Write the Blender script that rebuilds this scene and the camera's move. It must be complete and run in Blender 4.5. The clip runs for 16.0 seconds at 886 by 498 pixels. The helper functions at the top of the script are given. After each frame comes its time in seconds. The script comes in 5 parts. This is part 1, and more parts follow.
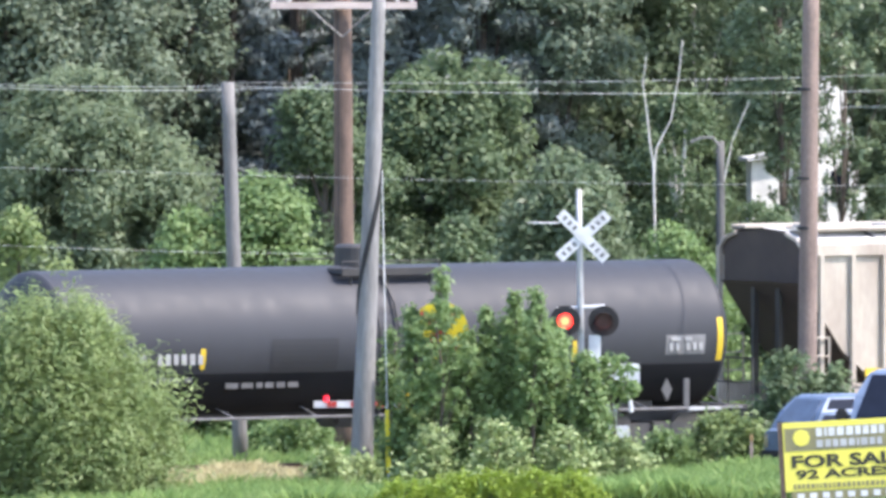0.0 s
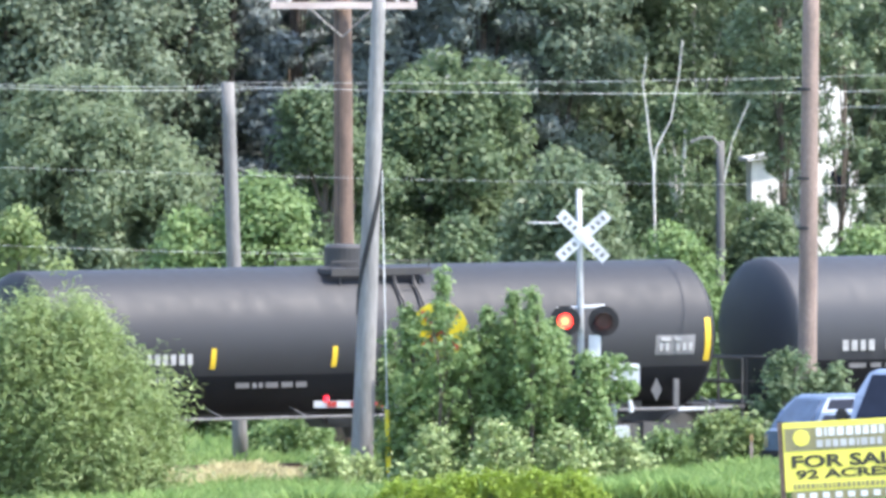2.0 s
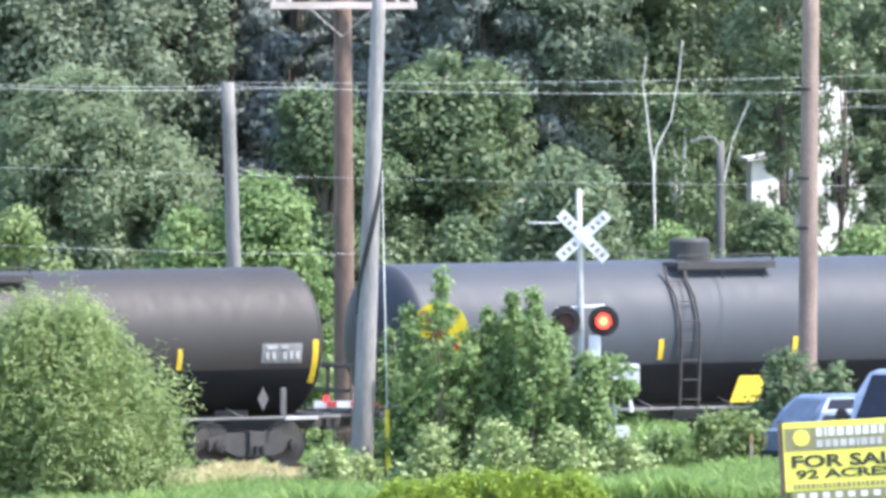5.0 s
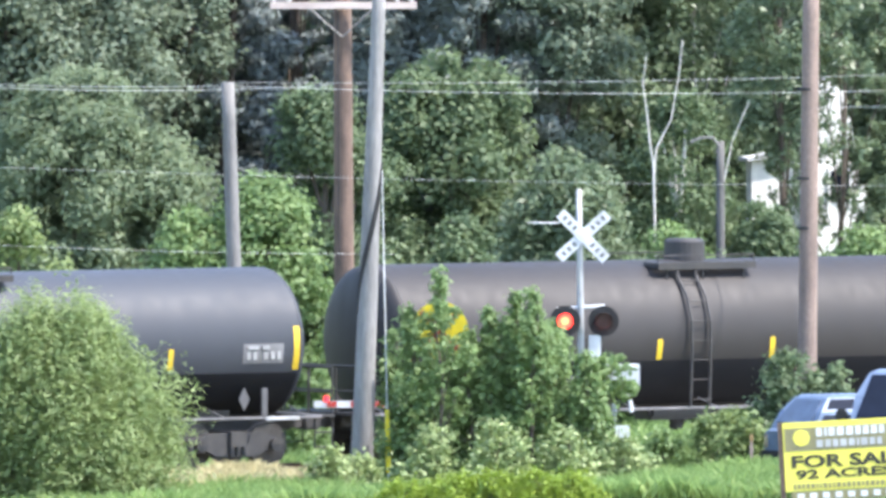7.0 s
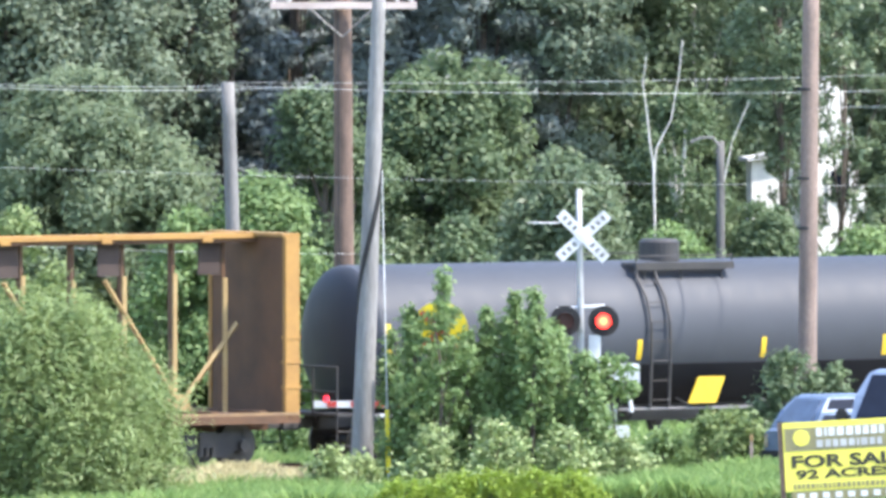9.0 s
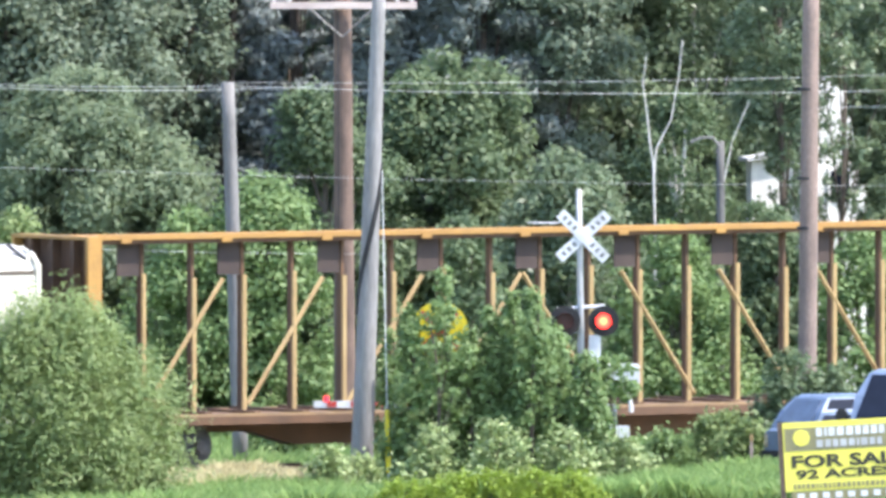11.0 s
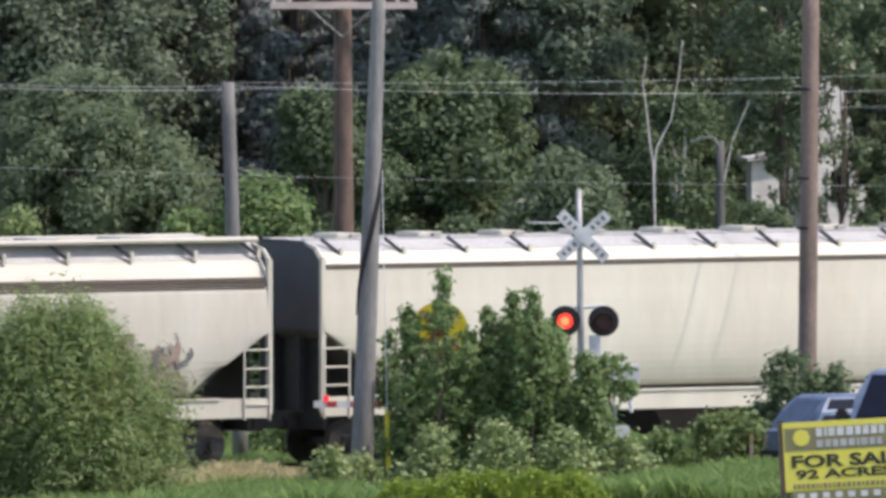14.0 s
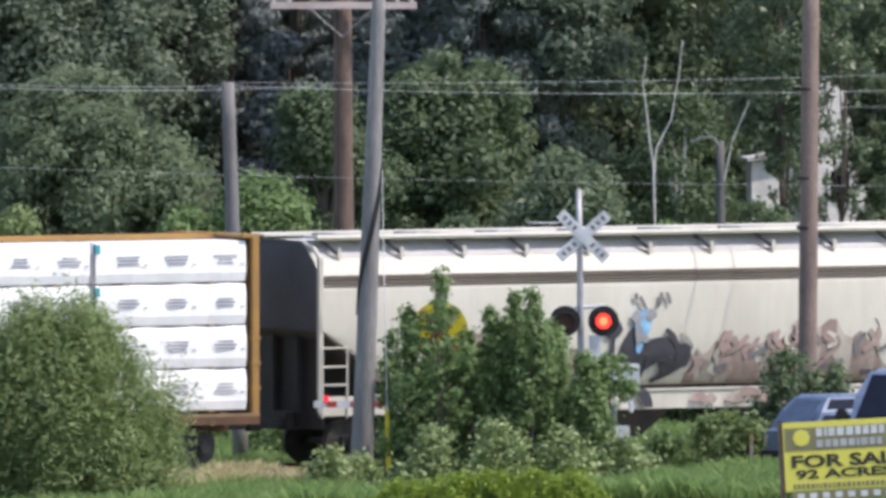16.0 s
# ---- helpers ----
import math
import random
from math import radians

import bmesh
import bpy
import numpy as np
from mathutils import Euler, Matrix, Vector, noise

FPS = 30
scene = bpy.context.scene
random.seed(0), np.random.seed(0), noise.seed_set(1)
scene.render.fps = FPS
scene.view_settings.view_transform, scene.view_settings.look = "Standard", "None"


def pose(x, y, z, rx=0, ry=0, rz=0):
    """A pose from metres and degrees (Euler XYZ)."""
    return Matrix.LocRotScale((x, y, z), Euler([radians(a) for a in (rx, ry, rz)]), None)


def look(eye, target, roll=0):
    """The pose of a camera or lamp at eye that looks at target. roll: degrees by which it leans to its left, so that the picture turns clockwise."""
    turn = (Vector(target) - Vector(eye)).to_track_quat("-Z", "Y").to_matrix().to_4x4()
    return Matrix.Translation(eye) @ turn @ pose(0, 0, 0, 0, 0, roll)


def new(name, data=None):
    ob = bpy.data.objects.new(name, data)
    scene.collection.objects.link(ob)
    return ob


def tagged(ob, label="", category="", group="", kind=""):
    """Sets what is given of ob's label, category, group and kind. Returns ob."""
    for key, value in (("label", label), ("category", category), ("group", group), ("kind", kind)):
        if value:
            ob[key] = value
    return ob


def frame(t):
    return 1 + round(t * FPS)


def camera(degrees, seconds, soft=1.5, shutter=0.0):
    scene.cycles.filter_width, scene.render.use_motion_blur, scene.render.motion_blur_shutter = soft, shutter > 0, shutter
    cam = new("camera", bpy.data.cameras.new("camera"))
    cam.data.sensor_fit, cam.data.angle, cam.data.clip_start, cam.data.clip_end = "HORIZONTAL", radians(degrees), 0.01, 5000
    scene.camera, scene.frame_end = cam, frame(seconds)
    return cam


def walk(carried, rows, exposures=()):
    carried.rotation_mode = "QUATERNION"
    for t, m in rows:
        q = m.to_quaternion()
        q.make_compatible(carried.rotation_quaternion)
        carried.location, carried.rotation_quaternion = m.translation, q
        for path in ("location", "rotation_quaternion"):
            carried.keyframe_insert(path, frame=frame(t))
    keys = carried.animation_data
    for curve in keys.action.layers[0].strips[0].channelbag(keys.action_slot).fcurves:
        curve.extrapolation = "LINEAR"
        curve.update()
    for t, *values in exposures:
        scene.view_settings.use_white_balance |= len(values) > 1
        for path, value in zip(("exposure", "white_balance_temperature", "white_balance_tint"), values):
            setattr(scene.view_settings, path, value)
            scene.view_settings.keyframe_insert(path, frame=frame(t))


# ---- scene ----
SECONDS = 16.0
cam = camera(2.5, SECONDS, soft=3.5)
EYE = (0, 0, 16.0)
VIEW = look(EYE, (0, 413, 4.31))
walk(cam, [(0, VIEW), (SECONDS, VIEW)], exposures=[(0, 1.93, 6600, 17), (1.2, 2.1, 6550, 14), (3.0, 2.22, 6500, 13), (9.0, 2.2, 6500, 13), (11.3, 2.08, 6550, 14), (12.2, 1.5, 6650, 14), (12.9, 1.1, 6800, 15), (13.4, 0.86, 7000, 17), (15.0, 0.9, 6850, 18), (SECONDS, 0.94, 6700, 18)])

# ---- world and sun ----
SUN_TO = Vector((0.54, -0.17, 0.83)).normalized()
sun = new("sun", bpy.data.lights.new("sun", "SUN"))
sun.data.energy, sun.data.angle, sun.data.color = 2.3, radians(0.53), (1.0, 0.95, 0.87)
sun.matrix_world = look(SUN_TO * 60, (0, 0, 0))
world = bpy.data.worlds.new("sky")
scene.world = world
world.use_nodes = True
sky = world.node_tree.nodes.new("ShaderNodeTexSky")
sky.sky_type, sky.sun_disc = "NISHITA", False
sky.sun_elevation = math.asin(SUN_TO.z)
sky.sun_rotation = math.atan2(SUN_TO.x, SUN_TO.y)
backing = world.node_tree.nodes["Background"]
backing.inputs[1].default_value = 0.15
world.node_tree.links.new(sky.outputs[0], backing.inputs[0])


# ---- materials ----
def material(name, colour, rough=0.6, metal=0.0, second=None, scale=3.0, amount=0.5, bump=0.0, bump_scale=40.0, fine=0.12, stretch=(1, 1, 1), spec=0.5):
    """A surface of two colours mottled at two scales, with fine relief."""
    m = bpy.data.materials.new(name)
    m.use_nodes = True
    n, l = m.node_tree.nodes, m.node_tree.links
    b = n["Principled BSDF"]
    b.inputs["Roughness"].default_value, b.inputs["Metallic"].default_value = rough, metal
    b.inputs["Specular IOR Level"].default_value = spec
    at = n.new("ShaderNodeTexCoord")
    mp = n.new("ShaderNodeMapping")
    mp.inputs["Scale"].default_value = stretch
    l.new(at.outputs["Object"], mp.inputs["Vector"])
    big, small = n.new("ShaderNodeTexNoise"), n.new("ShaderNodeTexNoise")
    big.inputs["Scale"].default_value, big.inputs["Detail"].default_value = scale, 6
    small.inputs["Scale"].default_value, small.inputs["Detail"].default_value = scale * 9, 4
    for t in (big, small):
        l.new(mp.outputs[0], t.inputs["Vector"])
    ramp = n.new("ShaderNodeValToRGB")
    ramp.color_ramp.elements[0].position, ramp.color_ramp.elements[1].position = 0.5 - 0.25 * (1 - amount) - 0.08, 0.5 + 0.3
    ramp.color_ramp.elements[0].color = (*colour, 1)
    ramp.color_ramp.elements[1].color = (*(second or [c * 0.6 for c in colour]), 1)
    l.new(big.outputs[0], ramp.inputs[0])
    hsv = n.new("ShaderNodeHueSaturation")
    mr = n.new("ShaderNodeMapRange")
    mr.inputs["To Min"].default_value, mr.inputs["To Max"].default_value = 1 - fine * 2, 1 + fine * 2
    l.new(small.outputs[0], mr.inputs[0])
    l.new(mr.outputs[0], hsv.inputs["Value"])
    l.new(ramp.outputs[0], hsv.inputs["Color"])
    l.new(hsv.outputs[0], b.inputs["Base Color"])
    rr = n.new("ShaderNodeMapRange")
    rr.inputs["To Min"].default_value, rr.inputs["To Max"].default_value = max(rough - 0.12, 0.02), min(rough + 0.15, 1)
    l.new(small.outputs[0], rr.inputs[0])
    l.new(rr.outputs[0], b.inputs["Roughness"])
    if bump:
        tex, bp = n.new("ShaderNodeTexNoise"), n.new("ShaderNodeBump")
        tex.inputs["Scale"].default_value, tex.inputs["Detail"].default_value = bump_scale, 5
        bp.inputs["Strength"].default_value, bp.inputs["Distance"].default_value = bump, 0.02
        l.new(mp.outputs[0], tex.inputs["Vector"])
        l.new(tex.outputs[0], bp.inputs["Height"])
        l.new(bp.outputs[0], b.inputs["Normal"])
    return m


def leaf_material(name, dark, mid, light, gloss=0.58, through_light=0.3, patch=0.6):
    """Leaves: colour differs leaf by leaf and slowly across the crown; some light passes through."""
    m = bpy.data.materials.new(name)
    m.use_nodes = True
    n, l = m.node_tree.nodes, m.node_tree.links
    b, out = n["Principled BSDF"], n["Material Output"]
    geo = n.new("ShaderNodeNewGeometry")
    at = n.new("ShaderNodeTexCoord")
    tex = n.new("ShaderNodeTexNoise")
    tex.inputs["Scale"].default_value, tex.inputs["Detail"].default_value = 1.3, 5
    l.new(at.outputs["Object"], tex.inputs["Vector"])
    mix = n.new("ShaderNodeMix")
    mix.inputs[0].default_value = patch
    l.new(geo.outputs["Random Per Island"], mix.inputs[2])
    l.new(tex.outputs[0], mix.inputs[3])
    ramp = n.new("ShaderNodeValToRGB")
    e = ramp.color_ramp.elements
    e[0].position, e[0].color = 0.1, (*dark, 1)
    e[1].position, e[1].color = 0.95, (*light, 1)
    k = e.new(0.5)
    k.color = (*mid, 1)
    l.new(mix.outputs[0], ramp.inputs[0])
    l.new(ramp.outputs[0], b.inputs["Base Color"])
    b.inputs["Roughness"].default_value = gloss
    b.inputs["Specular IOR Level"].default_value = 0.45
    tr = n.new("ShaderNodeBsdfTranslucent")
    l.new(ramp.outputs[0], tr.inputs["Color"])
    sh = n.new("ShaderNodeMixShader")
    sh.inputs[0].default_value = through_light
    l.new(b.outputs[0], sh.inputs[1])
    l.new(tr.outputs[0], sh.inputs[2])
    l.new(sh.outputs[0], out.inputs[0])
    return m


def glow_material(name, colour, strength):
    m = bpy.data.materials.new(name)
    m.use_nodes = True
    b = m.node_tree.nodes["Principled BSDF"]
    b.inputs["Base Color"].default_value = (*colour, 1)
    b.inputs["Emission Color"].default_value = (*colour, 1)
    b.inputs["Emission Strength"].default_value = strength
    return m


M = {
    "ground": material("ground", (0.10, 0.13, 0.045), 0.95, second=(0.17, 0.15, 0.08), scale=0.6, bump=0.6, bump_scale=12),
    "ballast": material("ballast", (0.36, 0.34, 0.31), 0.95, second=(0.25, 0.23, 0.2), scale=2, bump=1.0, bump_scale=22, fine=0.3),
    "rail": material("rail", (0.16, 0.10, 0.07), 0.6, 0.4),
    "sleeper": material("sleeper", (0.10, 0.075, 0.055), 0.9, bump=0.5),
    "tank_grey": material("tank_grey", (0.036, 0.0385, 0.046), 0.56, second=(0.029, 0.031, 0.037), scale=0.35, fine=0.06, stretch=(1, 1, 0.5), amount=0.2, spec=0.3),
    "tank_dark": material("tank_dark", (0.026, 0.0275, 0.032), 0.56, second=(0.022, 0.0232, 0.027), scale=0.35, fine=0.06, stretch=(1, 1, 0.5), amount=0.2, spec=0.3),
    "tank_pale": material("tank_pale", (0.048, 0.0545, 0.067), 0.56, second=(0.035, 0.039, 0.048), scale=0.35, fine=0.06, stretch=(1, 1, 0.5), amount=0.2, spec=0.3),
    "tank_brown": material("tank_brown", (0.033, 0.0305, 0.031), 0.58, second=(0.022, 0.0198, 0.0195), scale=0.45, fine=0.09, stretch=(1, 1, 0.35), amount=0.3, spec=0.35),
    "black_steel": material("black_steel", (0.022, 0.022, 0.024), 0.6, second=(0.045, 0.04, 0.037), scale=2),
    # near-black for the shade painted on the tanks' undersides
    "belly_shade": material("belly_shade", (0.009, 0.0095, 0.012), 0.8, second=(0.017, 0.017, 0.020), scale=0.8, fine=0.12, stretch=(0.5, 1, 1.5), spec=0.15),
    "truck_steel": material("truck_steel", (0.03, 0.031, 0.034), 0.7, second=(0.06, 0.057, 0.055), scale=3),
    "worn_wheel": material("worn_wheel", (0.07, 0.066, 0.063), 0.5, 0.3, second=(0.035, 0.031, 0.029), scale=4),
    "stripe_yellow": material("stripe_yellow", (0.64, 0.448, 0.024), 0.5, fine=0.08),
    "marking_white": material("marking_white", (0.30, 0.305, 0.31), 0.6, fine=0.1),
    "marking_grey": material("marking_grey", (0.168, 0.168, 0.175), 0.6, fine=0.1),
    "marking_dim": material("marking_dim", (0.09, 0.09, 0.095), 0.6, fine=0.15),
    "marking_pale": material("marking_pale", (0.40, 0.38, 0.33), 0.6, fine=0.1),
    "marking_faint": material("marking_faint", (0.42, 0.43, 0.44), 0.6, fine=0.1),
    "hopper_white": material("hopper_white", (0.635, 0.615, 0.525), 0.55, second=(0.52, 0.49, 0.40), scale=0.5, fine=0.05, stretch=(1, 1, 0.25), amount=0.2),
    "hopper_cream": material("hopper_cream", (0.575, 0.555, 0.48), 0.55, second=(0.44, 0.415, 0.345), scale=0.6, fine=0.06, stretch=(1, 1, 0.25), amount=0.3),
    "hopper_tan": material("hopper_tan", (0.42, 0.385, 0.329), 0.6, second=(0.252, 0.203, 0.168), scale=1.2, fine=0.1, stretch=(1, 1, 0.4)),
    # rust brown, darkened further for shade on a hopper's ends and gusset plates
    "rust_shade": material("rust_shade", (0.0338, 0.0225, 0.0203), 0.75, second=(0.0585, 0.0405, 0.0338), scale=1.5),
    # grey that carries the shade of the roof slope below the walk
    "roof_slope": material("roof_slope", (0.44, 0.44, 0.43), 0.7, second=(0.34, 0.33, 0.32), scale=1.2),
    "seam_brown": material("seam_brown", (0.085, 0.07, 0.055), 0.8, second=(0.14, 0.115, 0.09), scale=2.0, stretch=(0.3, 1, 1)),
    "roof_grey": material("roof_grey", (0.336, 0.336, 0.32), 0.7, second=(0.256, 0.248, 0.232), scale=1.5),
    # hopper ends coloured far darker than the body, for their shade
    "hopper_end_shade": material("hopper_end_shade", (0.11, 0.11, 0.115), 0.7, second=(0.08, 0.075, 0.075), scale=1.0),
    "beam_yellow": material("beam_yellow", (0.36, 0.20, 0.05), 0.6, second=(0.24, 0.13, 0.04), scale=1.4, fine=0.1),
    "deck_edge": material("deck_edge", (0.27, 0.175, 0.085), 0.7, second=(0.14, 0.09, 0.06), scale=2.5, fine=0.15),
    "stake_yellow": material("stake_yellow", (0.36, 0.255, 0.115), 0.65, second=(0.26, 0.175, 0.075), scale=2, fine=0.1),
    "beam_rust": material("beam_rust", (0.128, 0.066, 0.034), 0.8, second=(0.066, 0.038, 0.023), scale=1.3, fine=0.12),
    "wrap_white": material("wrap_white", (0.88, 0.88, 0.87), 0.45, second=(0.76, 0.76, 0.77), scale=1.6, fine=0.03, bump=0.5, bump_scale=3),
    "wrap_print": material("wrap_print", (0.40, 0.40, 0.44), 0.7),
    "strap_teal": material("strap_teal", (0.03, 0.36, 0.42), 0.6),
    "paint_tan": material("paint_tan", (0.21, 0.145, 0.12), 0.6, second=(0.30, 0.24, 0.205), scale=2.2),
    "paint_rust": material("paint_rust", (0.29, 0.19, 0.165), 0.6, second=(0.38, 0.31, 0.28), scale=2.5),
    "paint_blue": material("paint_blue", (0.09, 0.26, 0.47), 0.6, second=(0.30, 0.52, 0.66), scale=4),
    "paint_dark": material("paint_dark", (0.04, 0.04, 0.05), 0.6),
    "pole_tan": material("pole_tan", (0.235, 0.175, 0.15), 0.9, second=(0.12, 0.09, 0.08), scale=4, stretch=(1, 1, 0.3), bump=0.7, bump_scale=30, fine=0.25),
    # grey pole wood, darkened for the shade the far pole stands in
    "pole_shade": material("pole_shade", (0.12, 0.118, 0.115), 0.9, second=(0.075, 0.072, 0.07), scale=4, stretch=(1, 1, 0.2), bump=0.5, bump_scale=30, fine=0.2),
    "pole_silver": material("pole_silver", (0.26, 0.256, 0.255), 0.9, second=(0.09, 0.086, 0.084), scale=4, stretch=(1, 1, 0.12), bump=0.7, bump_scale=30, fine=0.25),
    "pole_grey": material("pole_grey", (0.20, 0.195, 0.19), 0.9, second=(0.12, 0.115, 0.11), scale=4, stretch=(1, 1, 0.12), bump=0.7, bump_scale=30, fine=0.2),
    "pole_brown": material("pole_brown", (0.165, 0.11, 0.085), 0.9, second=(0.06, 0.043, 0.036), scale=4, stretch=(1, 1, 0.4), bump=0.7, bump_scale=30, fine=0.2),
    "arm_wood": material("arm_wood", (0.62, 0.52, 0.47), 0.9, second=(0.4, 0.32, 0.29), scale=4, stretch=(0.2, 1, 1), fine=0.15),
    "wire": material("wire", (0.62, 0.63, 0.62), 0.5),
    "cable_black": material("cable_black", (0.02, 0.02, 0.022), 0.7),
    "sign_white": material("sign_white", (0.68, 0.689, 0.697), 0.45, fine=0.05),
    "signal_black": material("signal_black", (0.012, 0.012, 0.013), 0.7),
    "signal_metal": material("signal_metal", (0.413, 0.42, 0.427), 0.5, 0.3, fine=0.1),
    "lens_dark": material("lens_dark", (0.075, 0.012, 0.010), 0.35),
    "lamp_glow": glow_material("lamp_glow", (1.0, 0.05, 0.035), 1.2),
    "lamp_core": glow_material("lamp_core", (1.0, 0.13, 0.05), 2.0),
    "red_lens": glow_material("red_lens", (0.8, 0.02, 0.04), 0.45),
    "gate_red": material("gate_red", (0.5, 0.05, 0.04), 0.6),
    "warning_yellow": material("warning_yellow", (0.722, 0.578, 0.017), 0.5, fine=0.06),
    "sale_yellow": material("sale_yellow", (0.68, 0.612, 0.085), 0.55, fine=0.06, second=(0.637, 0.578, 0.119)),
    "sale_olive": material("sale_olive", (0.17, 0.16, 0.09), 0.6, second=(0.24, 0.22, 0.1), scale=3),
    "letter_black": material("letter_black", (0.03, 0.03, 0.02), 0.6),
    "car_blue": material("car_blue", (0.13, 0.18, 0.27), 0.36, 0.1, fine=0.02, spec=0.4),
    "car_glass": material("car_glass", (0.008, 0.011, 0.02), 0.1, fine=0.0, spec=0.25),
    # glass with a sky reflection put into its colour
    "sky_glass": material("sky_glass", (0.07, 0.10, 0.16), 0.12, fine=0.0, spec=0.5),
    "rubber": material("rubber", (0.02, 0.02, 0.02), 0.85),
    "chrome": material("chrome", (0.6, 0.6, 0.62), 0.25, 0.9),
    "bark": material("bark", (0.12, 0.095, 0.075), 0.95, second=(0.07, 0.055, 0.045), scale=5, bump=0.8),
    "birch_bark": material("birch_bark", (0.72, 0.70, 0.65), 0.8, second=(0.25, 0.23, 0.2), scale=6, stretch=(1, 1, 0.5)),
    "siding_white": material("siding_white", (0.76, 0.76, 0.75), 0.6, fine=0.04),
    "roof_pale": material("roof_pale", (0.62, 0.63, 0.65), 0.6),
    "leaf_mid": leaf_material("leaf_mid", (0.072, 0.115, 0.058), (0.131, 0.190, 0.096), (0.235, 0.299, 0.152), through_light=0.5),
    "leaf_grey": leaf_material("leaf_grey", (0.121, 0.173, 0.101), (0.191, 0.248, 0.143), (0.289, 0.351, 0.202), through_light=0.5),
    "leaf_dark": leaf_material("leaf_dark", (0.098, 0.120, 0.120), (0.150, 0.178, 0.172), (0.227, 0.260, 0.234), gloss=0.6, through_light=0.25),
    "leaf_aspen": leaf_material("leaf_aspen", (0.091, 0.135, 0.080), (0.163, 0.222, 0.127), (0.278, 0.335, 0.204), gloss=0.42, through_light=0.48),
    "leaf_bush": leaf_material("leaf_bush", (0.098, 0.163, 0.062), (0.178, 0.272, 0.102), (0.31, 0.405, 0.175), through_light=0.46),
    "leaf_willow": leaf_material("leaf_willow", (0.138, 0.198, 0.078), (0.216, 0.290, 0.110), (0.313, 0.391, 0.161), through_light=0.45, patch=0.6),
    "leaf_pale": leaf_material("leaf_pale", (0.172, 0.241, 0.092), (0.299, 0.38, 0.161), (0.575, 0.621, 0.368), through_light=0.4),
    "leaf_spruce": leaf_material("leaf_spruce", (0.115, 0.137, 0.118), (0.172, 0.20, 0.172), (0.26, 0.29, 0.245), gloss=0.6, through_light=0.25),
    # leaves of the distant trees, haze put in by greying their colour
    "leaf_hazy": leaf_material("leaf_hazy", (0.107, 0.152, 0.099), (0.169, 0.220, 0.149), (0.268, 0.320, 0.215), through_light=0.5),
    "leaf_lime": leaf_material("leaf_lime", (0.13, 0.21, 0.03), (0.24, 0.34, 0.045), (0.38, 0.47, 0.08), through_light=0.45),
    "grass": leaf_material("grass", (0.15, 0.245, 0.075), (0.24, 0.36, 0.115), (0.40, 0.49, 0.20), through_light=0.45),
    "dry_grass": leaf_material("dry_grass", (0.359, 0.305, 0.161), (0.538, 0.484, 0.268), (0.754, 0.681, 0.43)),
}


# ---- mesh helpers ----
def part(name, bm, mat, parent=None, label="", smooth=False):
    """Links a bmesh as one mesh object, under a thing or a part."""
    me = bpy.data.meshes.new(name)
    bm.normal_update()
    bm.to_mesh(me)
    bm.free()
    me.materials.append(M[mat])
    if smooth:
        me.polygons.foreach_set("use_smooth", [True] * len(me.polygons))
    ob = new(name, me)
    if parent:
        ob.parent = parent
    return tagged(ob, label)


def box(bm, x0, x1, y0, y1, z0, z1, bevel=0.0):
    vs = bmesh.ops.create_cube(bm, size=1)["verts"]
    for v in vs:
        v.co = Vector(((x0 + x1) / 2 + v.co.x * (x1 - x0), (y0 + y1) / 2 + v.co.y * (y1 - y0), (z0 + z1) / 2 + v.co.z * (z1 - z0)))
    if bevel:
        edges = list({e for v in vs for e in v.link_edges})
        bmesh.ops.bevel(bm, geom=edges, offset=bevel, segments=2, affect="EDGES", clamp_overlap=True)
    return bm


def boxes(*specs, bevel=0.0):
    bm = bmesh.new()
    for s in specs:
        box(bm, *s, bevel=bevel)
    return bm


def tube(bm, points, radii, sides=8, caps=True):
    """A round bar through points, with a radius at each."""
    points = [Vector(p) for p in points]
    rings = []
    for i, p in enumerate(points):
        d = (points[min(i + 1, len(points) - 1)] - points[max(i - 1, 0)]).normalized()
        side = d.cross(Vector((0, 1, 0)) if abs(d.y) < 0.9 else Vector((1, 0, 0))).normalized()
        up = side.cross(d)
        r = radii[i] if isinstance(radii, (list, tuple)) else radii
        rings.append([bm.verts.new(p + r * (side * math.cos(a) + up * math.sin(a))) for a in (2 * math.pi * k / sides for k in range(sides))])
    for a, b in zip(rings, rings[1:]):
        for k in range(sides):
            bm.faces.new((a[k], a[(k + 1) % sides], b[(k + 1) % sides], b[k]))
    if caps:
        bm.faces.new(rings[0][::-1])
        bm.faces.new(rings[-1])
    return bm


def rod(points, radii, sides=8):
    return tube(bmesh.new(), points, radii, sides)


def disc(bm, centre, axis, r, depth, sides=24):
    c, d = Vector(centre), Vector(axis).normalized() * depth / 2
    return tube(bm, [c - d, c + d], r, sides)


def plate(outline, y0, y1):
    """A flat plate of the outline (x, z), between two values of y."""
    bm = bmesh.new()
    front = [bm.verts.new((x, y0, z)) for x, z in outline]
    back = [bm.verts.new((x, y1, z)) for x, z in outline]
    bm.faces.new(front)
    bm.faces.new(back[::-1])
    n = len(outline)
    for i in range(n):
        bm.faces.new((front[i], back[i], back[(i + 1) % n], front[(i + 1) % n]))
    bmesh.ops.recalc_face_normals(bm, faces=bm.faces)
    return bm


